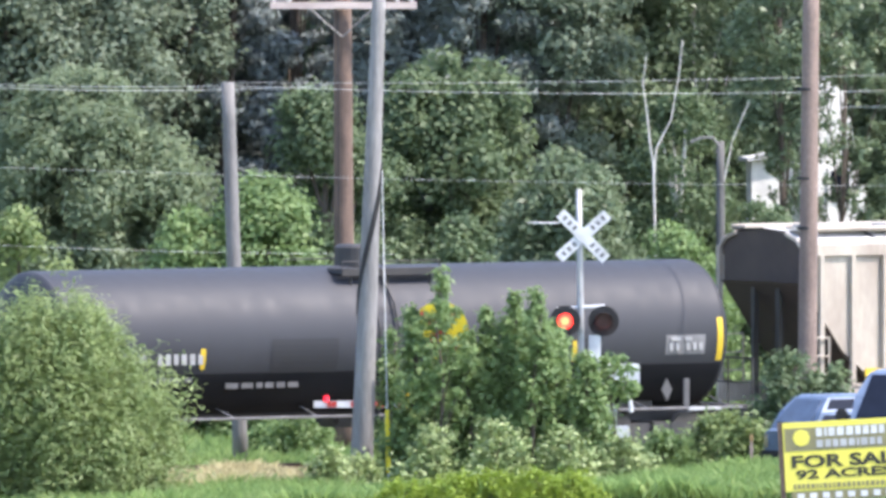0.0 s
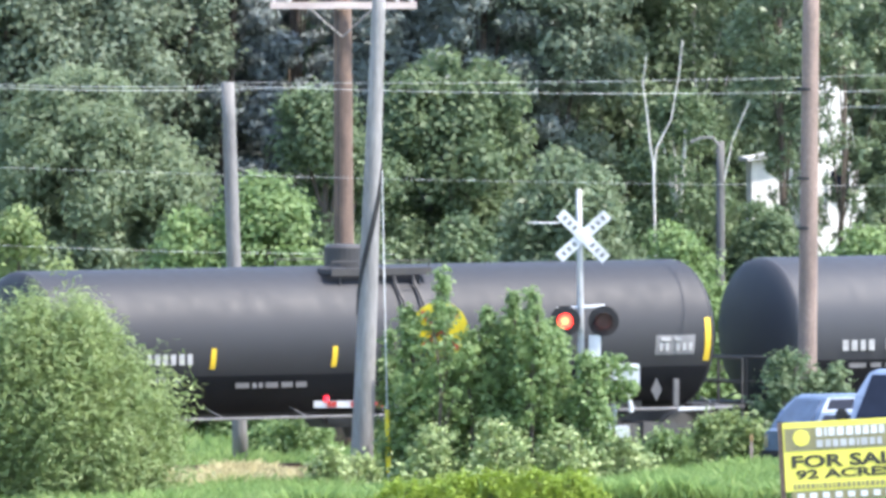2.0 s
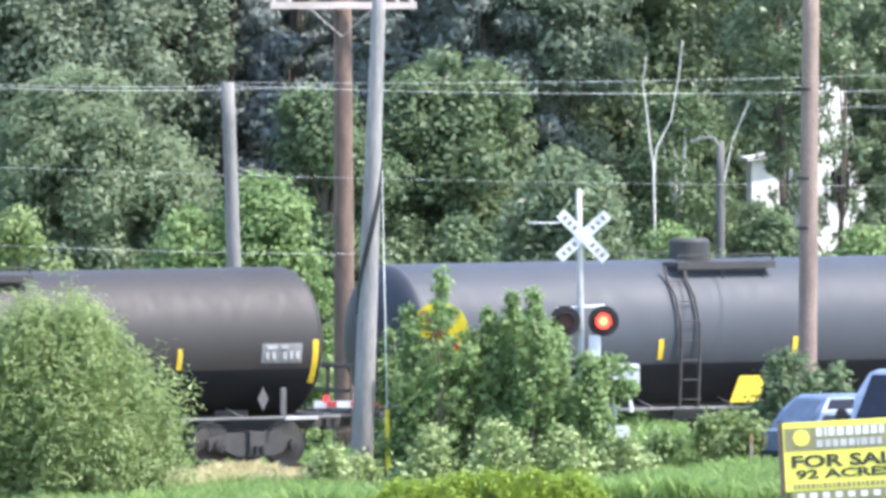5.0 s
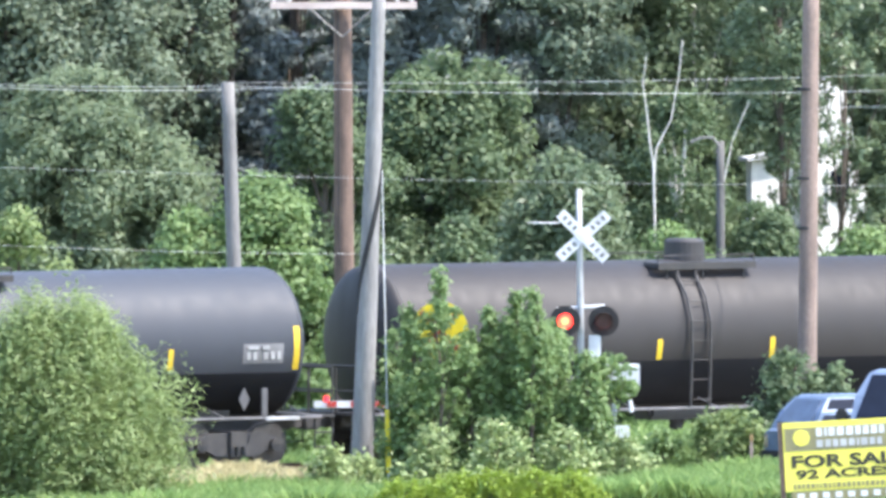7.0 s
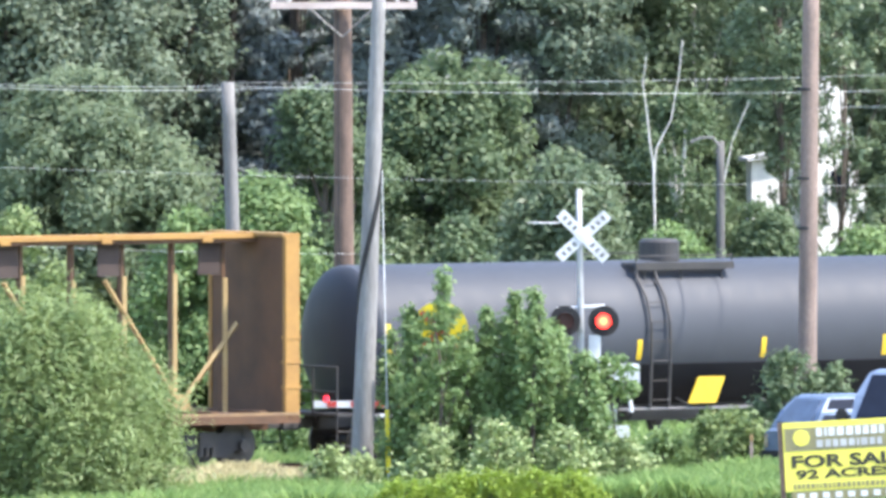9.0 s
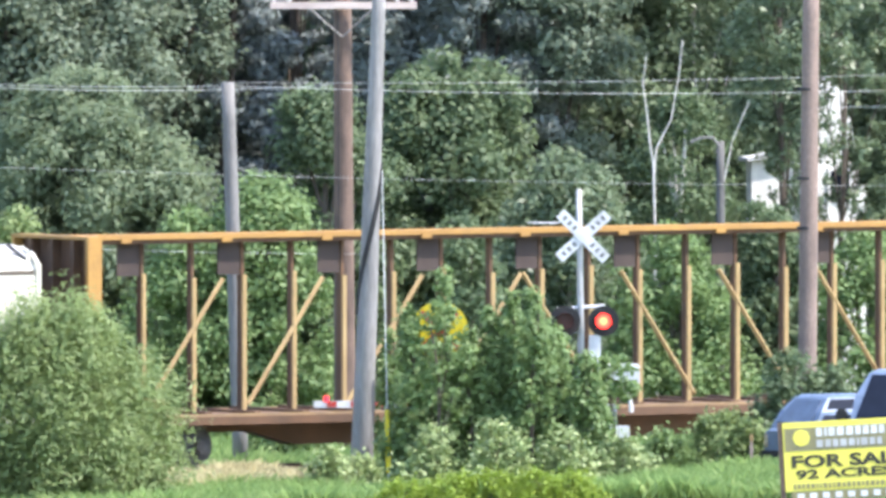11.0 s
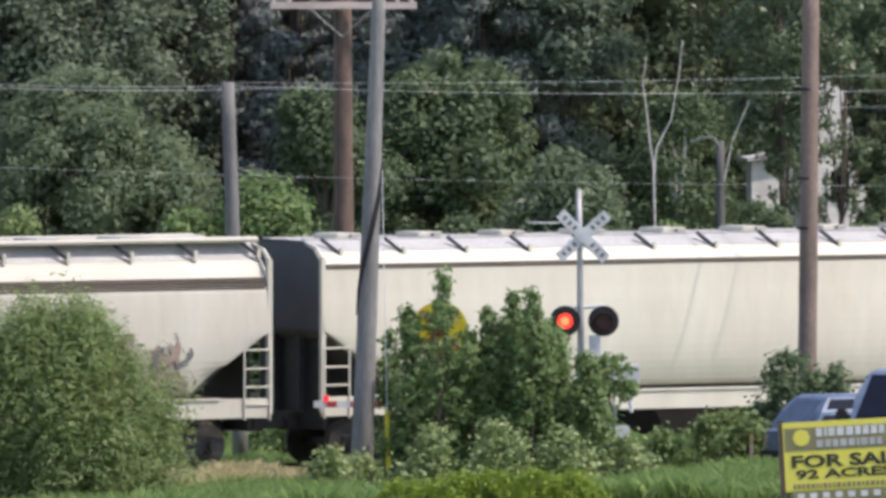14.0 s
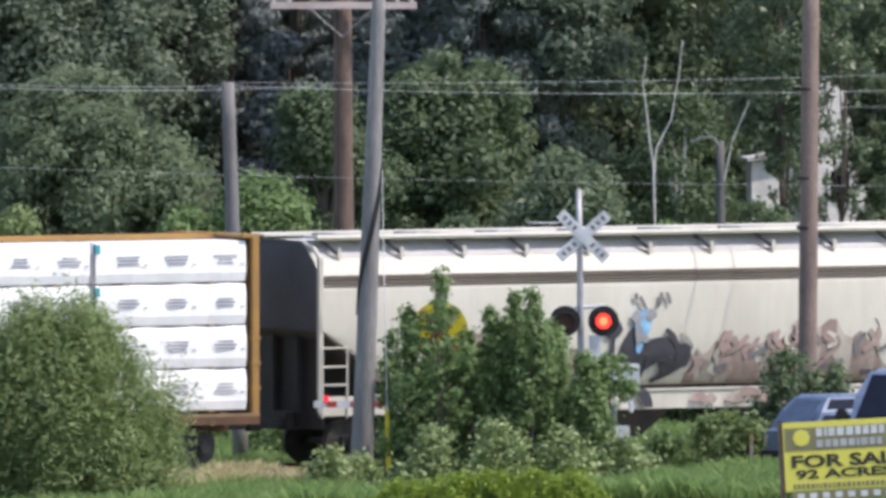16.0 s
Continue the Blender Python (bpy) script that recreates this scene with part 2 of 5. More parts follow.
def loft(sections, closed=True, caps=True):
    """Skins rows of points, all of one length."""
    bm = bmesh.new()
    rows = [[bm.verts.new(p) for p in s] for s in sections]
    n = len(rows[0])
    for a, b in zip(rows, rows[1:]):
        for k in range(n if closed else n - 1):
            bm.faces.new((a[k], a[(k + 1) % n], b[(k + 1) % n], b[k]))
    if caps and closed:
        bm.faces.new(rows[0][::-1])
        bm.faces.new(rows[-1])
    bmesh.ops.recalc_face_normals(bm, faces=bm.faces)
    return bm


def empty(name, m, label, category, group=""):
    ob = new(name)
    ob.matrix_world = m
    return tagged(ob, label, category, group)


# ---- ground and track ----
TRACK_TURN = 33.0
TC, TS = math.cos(radians(TRACK_TURN)), math.sin(radians(TRACK_TURN))
TRACK_Y = 413.0


def before_track(x, y):
    """How far a place lies before the track, on the side of the camera."""
    return (TRACK_Y - y) * TC + x * TS


def ground_height(x, y):
    d = before_track(x, y)
    z = -0.42 + 0.05 * math.sin(x * 0.21 + y * 0.13) + 0.04 * math.sin(x * 0.7 - y * 0.4)
    if d > 11:
        z += 0.0335 * min((d - 11) / TC, 395)
    bump = math.exp(-((x - 9) / 4.5) ** 2 - ((y - 404) / 6) ** 2)
    return z + 0.55 * bump


def make_ground():
    xs = sorted({*np.arange(-24, 24.1, 0.75), *np.arange(-240, 241, 20), *np.arange(-3000, 3001, 500)})
    ys = sorted({*np.arange(376, 452, 0.75), *np.arange(-100, 620, 20), *np.arange(-2500, 4501, 500)})
    bm = bmesh.new()
    grid = [[bm.verts.new((x, y, ground_height(float(x), float(y)))) for x in xs] for y in ys]
    for a, b in zip(grid, grid[1:]):
        for k in range(len(xs) - 1):
            bm.faces.new((a[k], a[k + 1], b[k + 1], b[k]))
    tagged(part("ground", bm, "ground", None, "rough grassy ground beside the railway", True), category="ground", kind="structure")


def make_track():
    base = pose(0, TRACK_Y, 0, rz=TRACK_TURN)
    profile = [(-5.6, -0.75), (-4.4, -0.36), (-2.7, -0.33), (-1.7, -0.2), (1.7, -0.2), (2.9, -0.75)]
    bed = part("ballast_bed", loft([[(x, y, z) for y, z in profile] for x in range(-220, 221, 20)]), "ballast", None, "grey crushed stone ballast under the track")
    bed.matrix_world = base
    tagged(bed, category="ballast", kind="structure")
    rail_profile = [(-0.07, -0.17), (0.07, -0.17), (0.012, -0.13), (0.012, -0.04), (0.036, -0.035), (0.036, 0), (-0.036, 0), (-0.036, -0.035), (-0.012, -0.04), (-0.012, -0.13)]
    for side in (-0.755, 0.755):
        r = part("rail", loft([[(x, side + y, z) for y, z in rail_profile] for x in (-220, 220)]), "rail", None, "rusty steel rail on wooden sleepers")
        r.matrix_world = base
        tagged(r, category="rail", kind="structure", group="rails of the track")
    first = part("sleeper", boxes((-0.11, 0.11, -1.3, 1.3, -0.33, -0.172), bevel=0.01), "sleeper", bed)
    first.location = (-20, 0, 0)
    for i in range(1, 74):
        o = first.copy()
        scene.collection.objects.link(o)
        o.location = (-20 + i * 0.54, 0, 0)


# ---- railway cars ----
START = {"hopper_z": 15.8, "tank_a": -1.975, "tank_b": -19.92, "tank_c": -37.87, "tank_d": -55.8, "tank_e": -73.7, "beam_f": -94.4, "hopper_g": -116.25, "hopper_h": -134.9, "beam_i": -155.35}
CARS, WHEELS, SHUTTERS, SWAYS = [], [], [], []


def gone(t):
    """How far the train has run by t seconds."""
    return 8.87 * t - 0.012 * t * t


def on_track(u):
    return pose(u * TC, TRACK_Y + u * TS, 0, rz=TRACK_TURN)


def make_bogie(car, x):
    """A two-axle truck: side frames with an open window over the springs, a bolster, and turning wheel sets."""
    frame_outline = [(-1.12, 0.58), (-1.10, 0.36), (-0.72, 0.36), (-0.45, 0.22), (0.45, 0.22), (0.72, 0.36), (1.10, 0.36), (1.12, 0.58), (0.55, 0.72), (-0.55, 0.72)]
    bolster = part("bogie", boxes((-0.2, 0.2, -1.15, 1.15, 0.42, 0.74), bevel=0.02), "truck_steel", car, "dark steel two-axle bogie")
    bolster.location = (x, 0, 0)
    for s in (-1, 1):
        part("side_frame", plate(frame_outline, s * 1.0 - 0.07, s * 1.0 + 0.07), "truck_steel", bolster)
        bm = bmesh.new()
        for k in (-0.15, 0.0, 0.15):
            tube(bm, [(k, s * 1.09, 0.26), (k, s * 1.09, 0.46)], 0.06, 8)
        part("spring", bm, "truck_steel", bolster)
        for a in (-0.89, 0.89):
            part("axle_box", disc(bmesh.new(), (a, s * 1.1, 0.457), (0, 1, 0), 0.13, 0.16, 12), "worn_wheel", bolster)
    for a in (-0.89, 0.89):
        bm = rod([(0, -1.0, 0), (0, 1.0, 0)], 0.08, 10)
        for s in (-1, 1):
            tube(bm, [(0, s * 0.69, 0), (0, s * 0.715, 0), (0, s * 0.73, 0), (0, s * 0.82, 0)], [0.49, 0.49, 0.457, 0.455], 28)
            tube(bm, [(0, s * 0.80, 0), (0, s * 0.86, 0)], [0.17, 0.14], 12)
            for k in range(5):
                g = 2 * math.pi * k / 5
                disc(bm, (0.28 * math.cos(g), s * 0.822, 0.28 * math.sin(g)), (0, 1, 0), 0.05, 0.012, 8)
        w = part("wheel_set", bm, "worn_wheel", bolster)
        w.location = (a, 0, 0.457)
        WHEELS.append((w, a))


def make_coupler(car, x, s):
    bm = boxes((x, x + s * 0.62, -0.09, 0.09, 0.74, 0.95) if s > 0 else (x + s * 0.62, x, -0.09, 0.09, 0.74, 0.95), bevel=0.02)
    box(bm, x + s * 0.72 - 0.14, x + s * 0.72 + 0.14, -0.16, 0.12, 0.70, 1.0, bevel=0.04)
    part("coupler", bm, "truck_steel", car)


def marks(car, x, z, heights, widths, y, mat="marking_white", gap=0.05):
    """A line of unreadable lettering as plain bars."""
    for w in widths:
        if w > 0:
            part("lettering_bar", boxes((x + w * 0.05, x + w * 0.9, y - 0.006, y + 0.006, z, z + heights)), mat, car)
            x += w + gap
        else:
            x -= w


def tank_side(z, r=1.52, zc=2.5):
    """Where the near side of the tank stands at height z."""
    return -math.sqrt(max(r * r - (z - zc) ** 2, 0.0))


def curved_stripe(car, name, mat, x0, x1, z0, z1, out=0.008, n=6, label=""):
    """A thin patch that follows the round side of the tank."""
    bm = bmesh.new()
    rows = []
    for i in range(n + 1):
        z = z0 + (z1 - z0) * i / n
        y = tank_side(z) - out
        rows.append([bm.verts.new((x, y, z)) for x in (x0, x1)])
    for a, b in zip(rows, rows[1:]):
        bm.faces.new((a[0], a[1], b[1], b[0]))
    part(name, bm, mat, car, label)


def make_tank_car(key, body, label, plate_on, dome=-0.15, hatch_r=0.42, seed=0, mark_z=2.12, ladder=-0.9, stripes=(-4.25, -1.35, 1.7, 4.7), tall=(-7.45, 7.7), belly=1.93, tall_z=1.98):
    rnd = random.Random(seed)
    car = empty("tank_car", on_track(START[key]), label, "tank car", "tank cars of the train")
    r, zc = 1.52, 2.5
    ends = {-1: tall[0] - 0.085, 1: tall[1] + 0.085}
    stations = [(ends[-1], r), (-2.7, r), (2.7, r), (ends[1], r)]
    bm = tube(bmesh.new(), [(x, 0, zc) for x, _ in stations], [q for _, q in stations], 64, caps=False)
    part("tank", bm, body, car, smooth=True)
    for s in (-1, 1):
        pts, rad = [], []
        for i in range(11):
            a = math.pi / 2 * i / 10
            pts.append((ends[s] + s * 0.42 * math.sin(a), 0, zc))
            rad.append(max(r * math.cos(a), 0.01))
        bm = tube(bmesh.new(), pts, rad, 64, caps=True)
        bmesh.ops.recalc_face_normals(bm, faces=bm.faces)
        part("tank_head", bm, body, car, smooth=True)
        # stub sill, head brace, end platform and its rails
        part("stub_sill", boxes((min(s * 5.2, s * 8.35), max(s * 5.2, s * 8.35), -0.28, 0.28, 0.72, 1.06), bevel=0.02), "black_steel", car)
        bm = boxes((s * 8.3 - 0.35, s * 8.3 + 0.35, -1.45, 1.45, 1.0, 1.06))
        for y in (-1.4, -0.5, 0.5, 1.4):
            tube(bm, [(s * 8.62, y, 1.05), (s * 8.62, y, 2.0)], 0.025, 6)
        tube(bm, [(s * 8.62, -1.4, 2.0), (s * 8.62, 1.4, 2.0)], 0.025, 6)
        tube(bm, [(s * 8.62, -1.4, 1.5), (s * 8.62, 1.4, 1.5)], 0.02, 6)
        for y in (-1.4, 1.4):
            for z in (0.4, 0.7):
                tube(bm, [(s * 8.62, y, z), (s * 8.2, y, z)], 0.018, 6)
            for x in (8.62, 8.2):
                tube(bm, [(s * x, y, 0.38), (s * x, y, 1.05)], 0.018, 6)
        part("end_platform", bm, "black_steel", car)
        a, b = sorted((s * 6.95, s * 7.75))
        part("step_edge", boxes((a, b, -1.56, -1.5, 0.97, 1.05), bevel=0.01), "marking_faint", car, "white-painted step edge")
        part("sill_support", boxes((s * 7.02 - 0.07, s * 7.02 + 0.07, -1.38, -1.33, 1.06, 1.62), bevel=0.01), "marking_dim", car, "grey steel support plate")
        bm = boxes((s * 6.2 - 0.4, s * 6.2 + 0.4, -0.72, 0.72, 1.02, 1.3))
        part("saddle", bm, "black_steel", car)
        make_coupler(car, s * 8.3, s)
        make_bogie(car, s * 6.55)
        # long hand rail low on each side
        bm = rod([(-8.3, s * 1.5, 1.02), (8.3, s * 1.5, 1.02)], 0.028, 6)
        for k in range(9):
            tube(bm, [(-8 + 2 * k, s * 1.5, 1.02), (-8 + 2 * k, s * 0.75, 1.22)], 0.018, 5)
        part("hand_rail", bm, "marking_grey" if s < 0 else "black_steel", car)
    # belly skid and outlet valve
    part("belly_skid", boxes((-0.9, 0.9, -0.4, 0.4, 0.74, 1.05), bevel=0.08), "black_steel", car)
    part("outlet_valve", rod([(0, 0, 0.52), (0, 0, 0.78)], [0.12, 0.2], 12), "black_steel", car)
    # manway bonnet, platform, ladder
    bm = rod([(dome, 0, 3.95), (dome, 0, 4.38), (dome, 0, 4.44)], [hatch_r, hatch_r, hatch_r - 0.07], 24)
    part("manway_bonnet", bm, "black_steel", car)
    bm = bmesh.new()
    for x in (-1.15, 1.2):
        box(bm, x, x + 0.05, -1.06, 1.06, 3.88, 3.935)
    box(bm, -1.15, 1.25, -1.08, -1.05, 3.84, 3.98)
    box(bm, -1.15, 1.25, 1.05, 1.08, 3.84, 3.98)
    platform = part("platform", bm, "black_steel", car, "black steel top platform")
    for y in (-0.97, -0.78, -0.59, 0.59, 0.78, 0.97):
        part("platform_plank", boxes((-1.15, 1.25, y - 0.075, y + 0.075, 3.94, 3.98)), "black_steel", platform)
    for x in (-0.9, 0.0, 1.0):
        part("platform_bracket", rod([(x, -1.0, 3.93), (x, -1.0, 3.6)], 0.025, 5), "black_steel", platform)
    bm = bmesh.new()
    for y in (-1.06, 1.06):
        tube(bm, [(-1.15, y, 4.0), (-1.15, y, 4.12)], 0.018, 5)
        tube(bm, [(1.2, y, 4.0), (1.2, y, 4.12)], 0.018, 5)
        tube(bm, [(-1.15, y, 4.12), (1.22, y, 4.12)], 0.016, 5)
    part("platform_rail", bm, "black_steel", car)
    bm = bmesh.new()
    path = [(3.92, -1.0), (3.7, tank_side(3.7) - 0.13), (3.3, tank_side(3.3) - 0.12), (2.8, tank_side(2.8) - 0.11), (2.3, tank_side(2.3) - 0.11), (1.6, -1.58), (1.05, -1.55)]
    for x in (ladder - 0.23, ladder + 0.23):
        tube(bm, [(x, y, z) for z, y in path], 0.036, 6)
    for z in np.arange(1.2, 3.7, 0.4):
        y = tank_side(max(z, 2.4)) - 0.12
        tube(bm, [(ladder - 0.23, y, z), (ladder + 0.23, y, z)], 0.013, 5)
    part("ladder", bm, "black_steel", car)
    # reflective stripes, markings and panels
    for x in tall:
        curved_stripe(car, "reflector_stripe", "stripe_yellow", x - 0.07, x + 0.07, tall_z, tall_z + 0.88, label="yellow reflective stripe")
    for x in stripes:
        curved_stripe(car, "reflector_stripe", "stripe_yellow", x - 0.06, x + 0.06, 2.02, 2.44, label="yellow reflective stripe")
    # shade of the tank's underside, painted on as a hard-edged black band
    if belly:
        curved_stripe(car, "shade_band", "belly_shade", ends[-1] + 0.02, ends[1] - 0.02, 1.08, belly, 0.005, 14, label="lower band of the shell, its underside shade painted black")
    y = tank_side(mark_z + 0.1) - 0.015
    marks(car, tall[0] + 0.88, mark_z, 0.22, [0.17, 0.17, 0.15, 0.17, -0.22, 0.13, 0.15, 0.13, 0.15, 0.15, 0.14], y)
    marks(car, tall[0] + 1.1, mark_z - 0.36, 0.10, [0.5, 0.3, 0.62, 0.2], tank_side(mark_z - 0.3) - 0.02, "marking_dim")
    curved_stripe(car, "data_panel", "marking_grey", 6.42, 7.38, 2.12, 2.52, label="faded stencilled data panel")
    marks(car, 6.5, 2.40, 0.08, [0.3, 0.2], tank_side(2.4) - 0.03)
    marks(car, 6.5, 2.2, 0.16, [0.10, 0.10, -0.1, 0.12, 0.1, 0.1], tank_side(2.2) - 0.03)
    x0 = rnd.uniform(-3.5, -2.9)
    if seed == 1:
        curved_stripe(car, "repainted_patch", "tank_dark", x0 + 0.3, x0 + 1.9, 1.92, 2.6, 0.012, label="darker repainted patch")
    marks(car, x0 - 0.7, 1.62, 0.12, [rnd.uniform(0.1, 0.4) for _ in range(6)], tank_side(1.68) - 0.03, "marking_dim", 0.03)
    part("placard", plate([(6.55, 1.16), (6.68, 1.4), (6.55, 1.64), (6.42, 1.4)], -1.35, -1.33), "marking_dim", car, "grey diamond placard")
    if plate_on:
        part("yellow_step_plate", plate([(-0.23, 1.12), (0.45, 1.12), (0.68, 1.66), (0.02, 1.66)], -1.61, -1.58), "stripe_yellow", car, "slanted yellow step plate")
    CARS.append((car, START[key]))
    return car


def hopper_profile(ribbed, drop=0.0):
    """Half a section of a covered hopper, from the roof's ridge down to the sill: (out, height)."""
    if ribbed:
        return [(0.0, 4.62), (0.9, 4.56), (1.42, 4.34), (1.5, 4.3), (1.5, 4.08), (1.42, 4.04), (1.42, 3.0), (1.42, 2.2), (1.42, 1.62), (1.44, 1.55)]
    return [(0.0, 4.56), (0.85, 4.54), (1.24, 4.28 - drop * 0.4), (1.30, 4.23 - drop * 0.4), (1.41, 4.08 - drop * 0.6), (1.52, 3.94 - drop), (1.48, 3.92 - drop), (1.48, 3.86 - drop), (1.53, 3.84 - drop), (1.555, 3.55), (1.577, 3.3), (1.59, 3.05), (1.598, 2.8), (1.597, 2.55), (1.588, 2.35), (1.572, 2.18), (1.548, 2.02), (1.515, 1.88), (1.47, 1.74), (1.42, 1.62), (1.36, 1.54), (1.30, 1.5)]


def make_hopper(key, length, body, label, ribbed=False, seams=1, side_sill=0.0, pitch=1.56, drop=0.0, end_floor=2.75, end_mat="hopper_end_shade", walk_top=True):
    car = empty("covered_hopper_car", on_track(START[key]), label, "hopper car", "covered hopper cars of the train")
    h = length / 2
    prof = hopper_profile(ribbed, drop)

    def section(x, floor_z):
        near = [(x, -o, max(z, floor_z)) for o, z in prof]
        far = [(x, o, max(z, floor_z)) for o, z in prof[::-1]]
        return near + far[:-1]

    rows = [(-h, end_floor), (-h + 0.06, end_floor - 0.03), (-h + 1.05, 2.1), (-h + 1.75, 1.5), (-h / 2, 1.5), (0, 1.5), (h / 2, 1.5), (h - 1.75, 1.5), (h - 1.05, 2.1), (h - 0.06, end_floor - 0.03), (h, end_floor)]
    body_mesh = loft([section(x, z) for x, z in rows], caps=False)
    part("body", body_mesh, body, car, smooth=False)
    # sloping roof sheets over the body, greyed for shade; dark seam below the bright upper chord
    top_line = prof[:3]
    sheet = [(-o, z + 0.012) for o, z in top_line[::-1]] + [(o, z + 0.012) for o, z in top_line[1:]]
    part("roof_sheet", loft([[(x, o, z) for o, z in sheet] for x in (-h + 0.02, h - 0.02)], closed=False), "roof_slope", car, "sloping roof sheet, greyed for shade")
    if not ribbed:
        for dz in ((0.0,) if drop <= 0 else (0.10, 0.0, -0.10)):
            for y in (-1, 1):
                z = 3.89 - drop + dz
                part("seam_strip", boxes((-h + 0.1, h - 0.1, y * 1.53 - 0.012, y * 1.53 + 0.012, z - 0.042, z + 0.042)), "seam_brown", car, "dark rusty seam")
    for s in (-1, 1):
        # end wall and slope sheet, coloured dark for the end's shade, and end frame
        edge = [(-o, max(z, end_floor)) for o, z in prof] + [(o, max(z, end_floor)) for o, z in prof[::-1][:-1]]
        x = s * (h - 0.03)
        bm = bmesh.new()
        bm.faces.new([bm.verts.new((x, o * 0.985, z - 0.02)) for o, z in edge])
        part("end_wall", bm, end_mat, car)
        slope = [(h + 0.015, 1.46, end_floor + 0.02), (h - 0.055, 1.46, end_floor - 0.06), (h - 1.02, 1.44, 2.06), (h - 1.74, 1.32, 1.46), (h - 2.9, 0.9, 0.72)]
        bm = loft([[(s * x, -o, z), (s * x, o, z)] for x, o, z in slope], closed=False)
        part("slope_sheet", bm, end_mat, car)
        for y in (-1.53, 1.53):
            bm = boxes((s * h - 0.05, s * h + 0.05, y - 0.05, y + 0.05, 1.1, 4.22))
            tube(bm, [(s * h, y, 4.2), (s * h, y * 0.86, 4.4), (s * h, y * 0.6, 4.52)], 0.05, 6)
            part("corner_post", bm, body, car)
        bm = bmesh.new()
        for y in (-0.45, 0.45):
            box(bm, s * (h - 0.15) - 0.06, s * (h - 0.15) + 0.06, y - 0.06, y + 0.06, 1.1, end_floor)
        box(bm, min(s * h, s * (h - 2.6)), max(s * h, s * (h - 2.6)), -0.25, 0.25, 0.72, 1.08)
        # black plate added to stand for the dark shade below the end
        if not ribbed:
            box(bm, min(s * (h - 0.3), s * (h - 0.24)), max(s * (h - 0.3), s * (h - 0.24)), -1.2, 1.2, 0.75, 2.8)
        part("end_frame", bm, "black_steel", car)
        for y in (-1.58, 1.58):
            bm = bmesh.new()
            for x in (h - 0.02, h - 0.62):
                tube(bm, [(s * x, y, 0.98), (s * x, y, 2.42)], 0.026, 6)
            for z in (1.3, 1.65, 2.02, 2.4):
                tube(bm, [(s * (h - 0.02), y, z), (s * (h - 0.62), y, z)], 0.022, 5)
            part("ladder", bm, body, car)
        make_coupler(car, s * (h - 0.1), s)
        make_bogie(car, s * (h - 1.95))
    # side sills
    for y in (-1.5, 1.5):
        bm = boxes((-h, h, y - 0.06, y + 0.06, 1.02 - side_sill, 1.42), bevel=0.015)
        box(bm, -h + 1.2, h - 1.2, y - 0.1, y + 0.02, 1.40, 1.44)
        part("side_sill", bm, body, car)
    # three hopper chutes
    for i in range(3):
        c = (i - 1) * (length - 6.4) / 2.6
        bm = loft([[(c - 1.5, -1.2, 1.5), (c + 1.5, -1.2, 1.5), (c + 1.5, 1.2, 1.5), (c - 1.5, 1.2, 1.5)], [(c - 0.45, -0.6, 0.42), (c + 0.45, -0.6, 0.42), (c + 0.45, 0.6, 0.42), (c - 0.45, 0.6, 0.42)]])
        part("hopper_chute", bm, "black_steel", car)
    # roof walk, its brackets and the hatch covers
    for y in (-0.98, 0.98):
        if walk_top:
            part("roof_walk", boxes((-h + 0.1, h - 0.1, y - 0.24, y + 0.24, 4.61, 4.66)), body, car)
            part("walk_edge", rod([(-h + 0.1, y * 1.245, 4.62), (h - 0.1, y * 1.245, 4.62)], 0.06, 8), body, car)
        else:
            part("roof_walk", boxes((-h + 0.1, h - 0.1, y * 0.72 - 0.13, y * 0.72 + 0.13, 4.558, 4.585)), "roof_slope", car, "grey steel roof walk")
        n = int(length / pitch)
        for i in range(n + 1):
            x = -h + 0.35 + i * (length - 0.7) / n
            s = -1 if y < 0 else 1
            part("walk_bracket", rod([(x - 0.1, y + s * 0.1, 4.6), (x + 0.2, y + s * 0.33, 4.3)], 0.04, 5), "paint_dark", car)
            part("bracket_foot", boxes((x + 0.2, x + 0.28, y + s * 0.33 - 0.03, y + s * 0.33 + 0.03, 4.2, 4.42)), body, car)
    x = -h + 1.0
    while x < h - 1.2:
        hatch = part("roof_hatch", boxes((x, x + 0.62, -0.5, 0.4, 4.56, 4.68), bevel=0.03), "hopper_cream" if not walk_top else "roof_grey", car, "raised roof hatch cover")
        part("hinge", boxes((x + 0.3, x + 0.5, -0.62, -0.5, 4.6, 4.66)), "roof_grey", hatch)
        x += 1.98
    if ribbed:
        x = -h + 0.5
        while x < h:
            part("side_rib", boxes((x - 0.05, x + 0.05, -1.52, -1.42, 1.42, 4.1)), body, car)
            x += 0.78
        part("side_placard", boxes((-h + 1.55, -h + 1.95, -1.55, -1.51, 1.5, 1.75)), "stripe_yellow", car, "orange placard")
    if not walk_top:
        marks(car, -h + 1.95, 2.64, 0.23, [0.17, 0.19, 0.18, 0.19], -1.615, "marking_grey", 0.035)
        marks(car, -h + 1.95, 2.22, 0.23, [0.1, 0.15, 0.15, 0.15, 0.15], -1.612, "marking_grey", 0.03)
        marks(car, -h + 1.95, 1.80, 0.2, [0.12, 0.2, -0.1, 0.16, 0.16], -1.56, "marking_pale", 0.03)
    elif not ribbed:
        marks(car, -h + 1.5, 2.14, 0.17, [0.14, 0.1, 0.14, 0.14], -1.59, "marking_grey", 0.03)
        marks(car, -h + 1.5, 1.78, 0.17, [0.13, 0.13, 0.13, 0.13, 0.13], -1.54, "marking_grey", 0.03)
    marks(car, h - 4.4, 2.4, 0.07, [0.4, 0.3], -1.607, "marking_grey", 0.03)
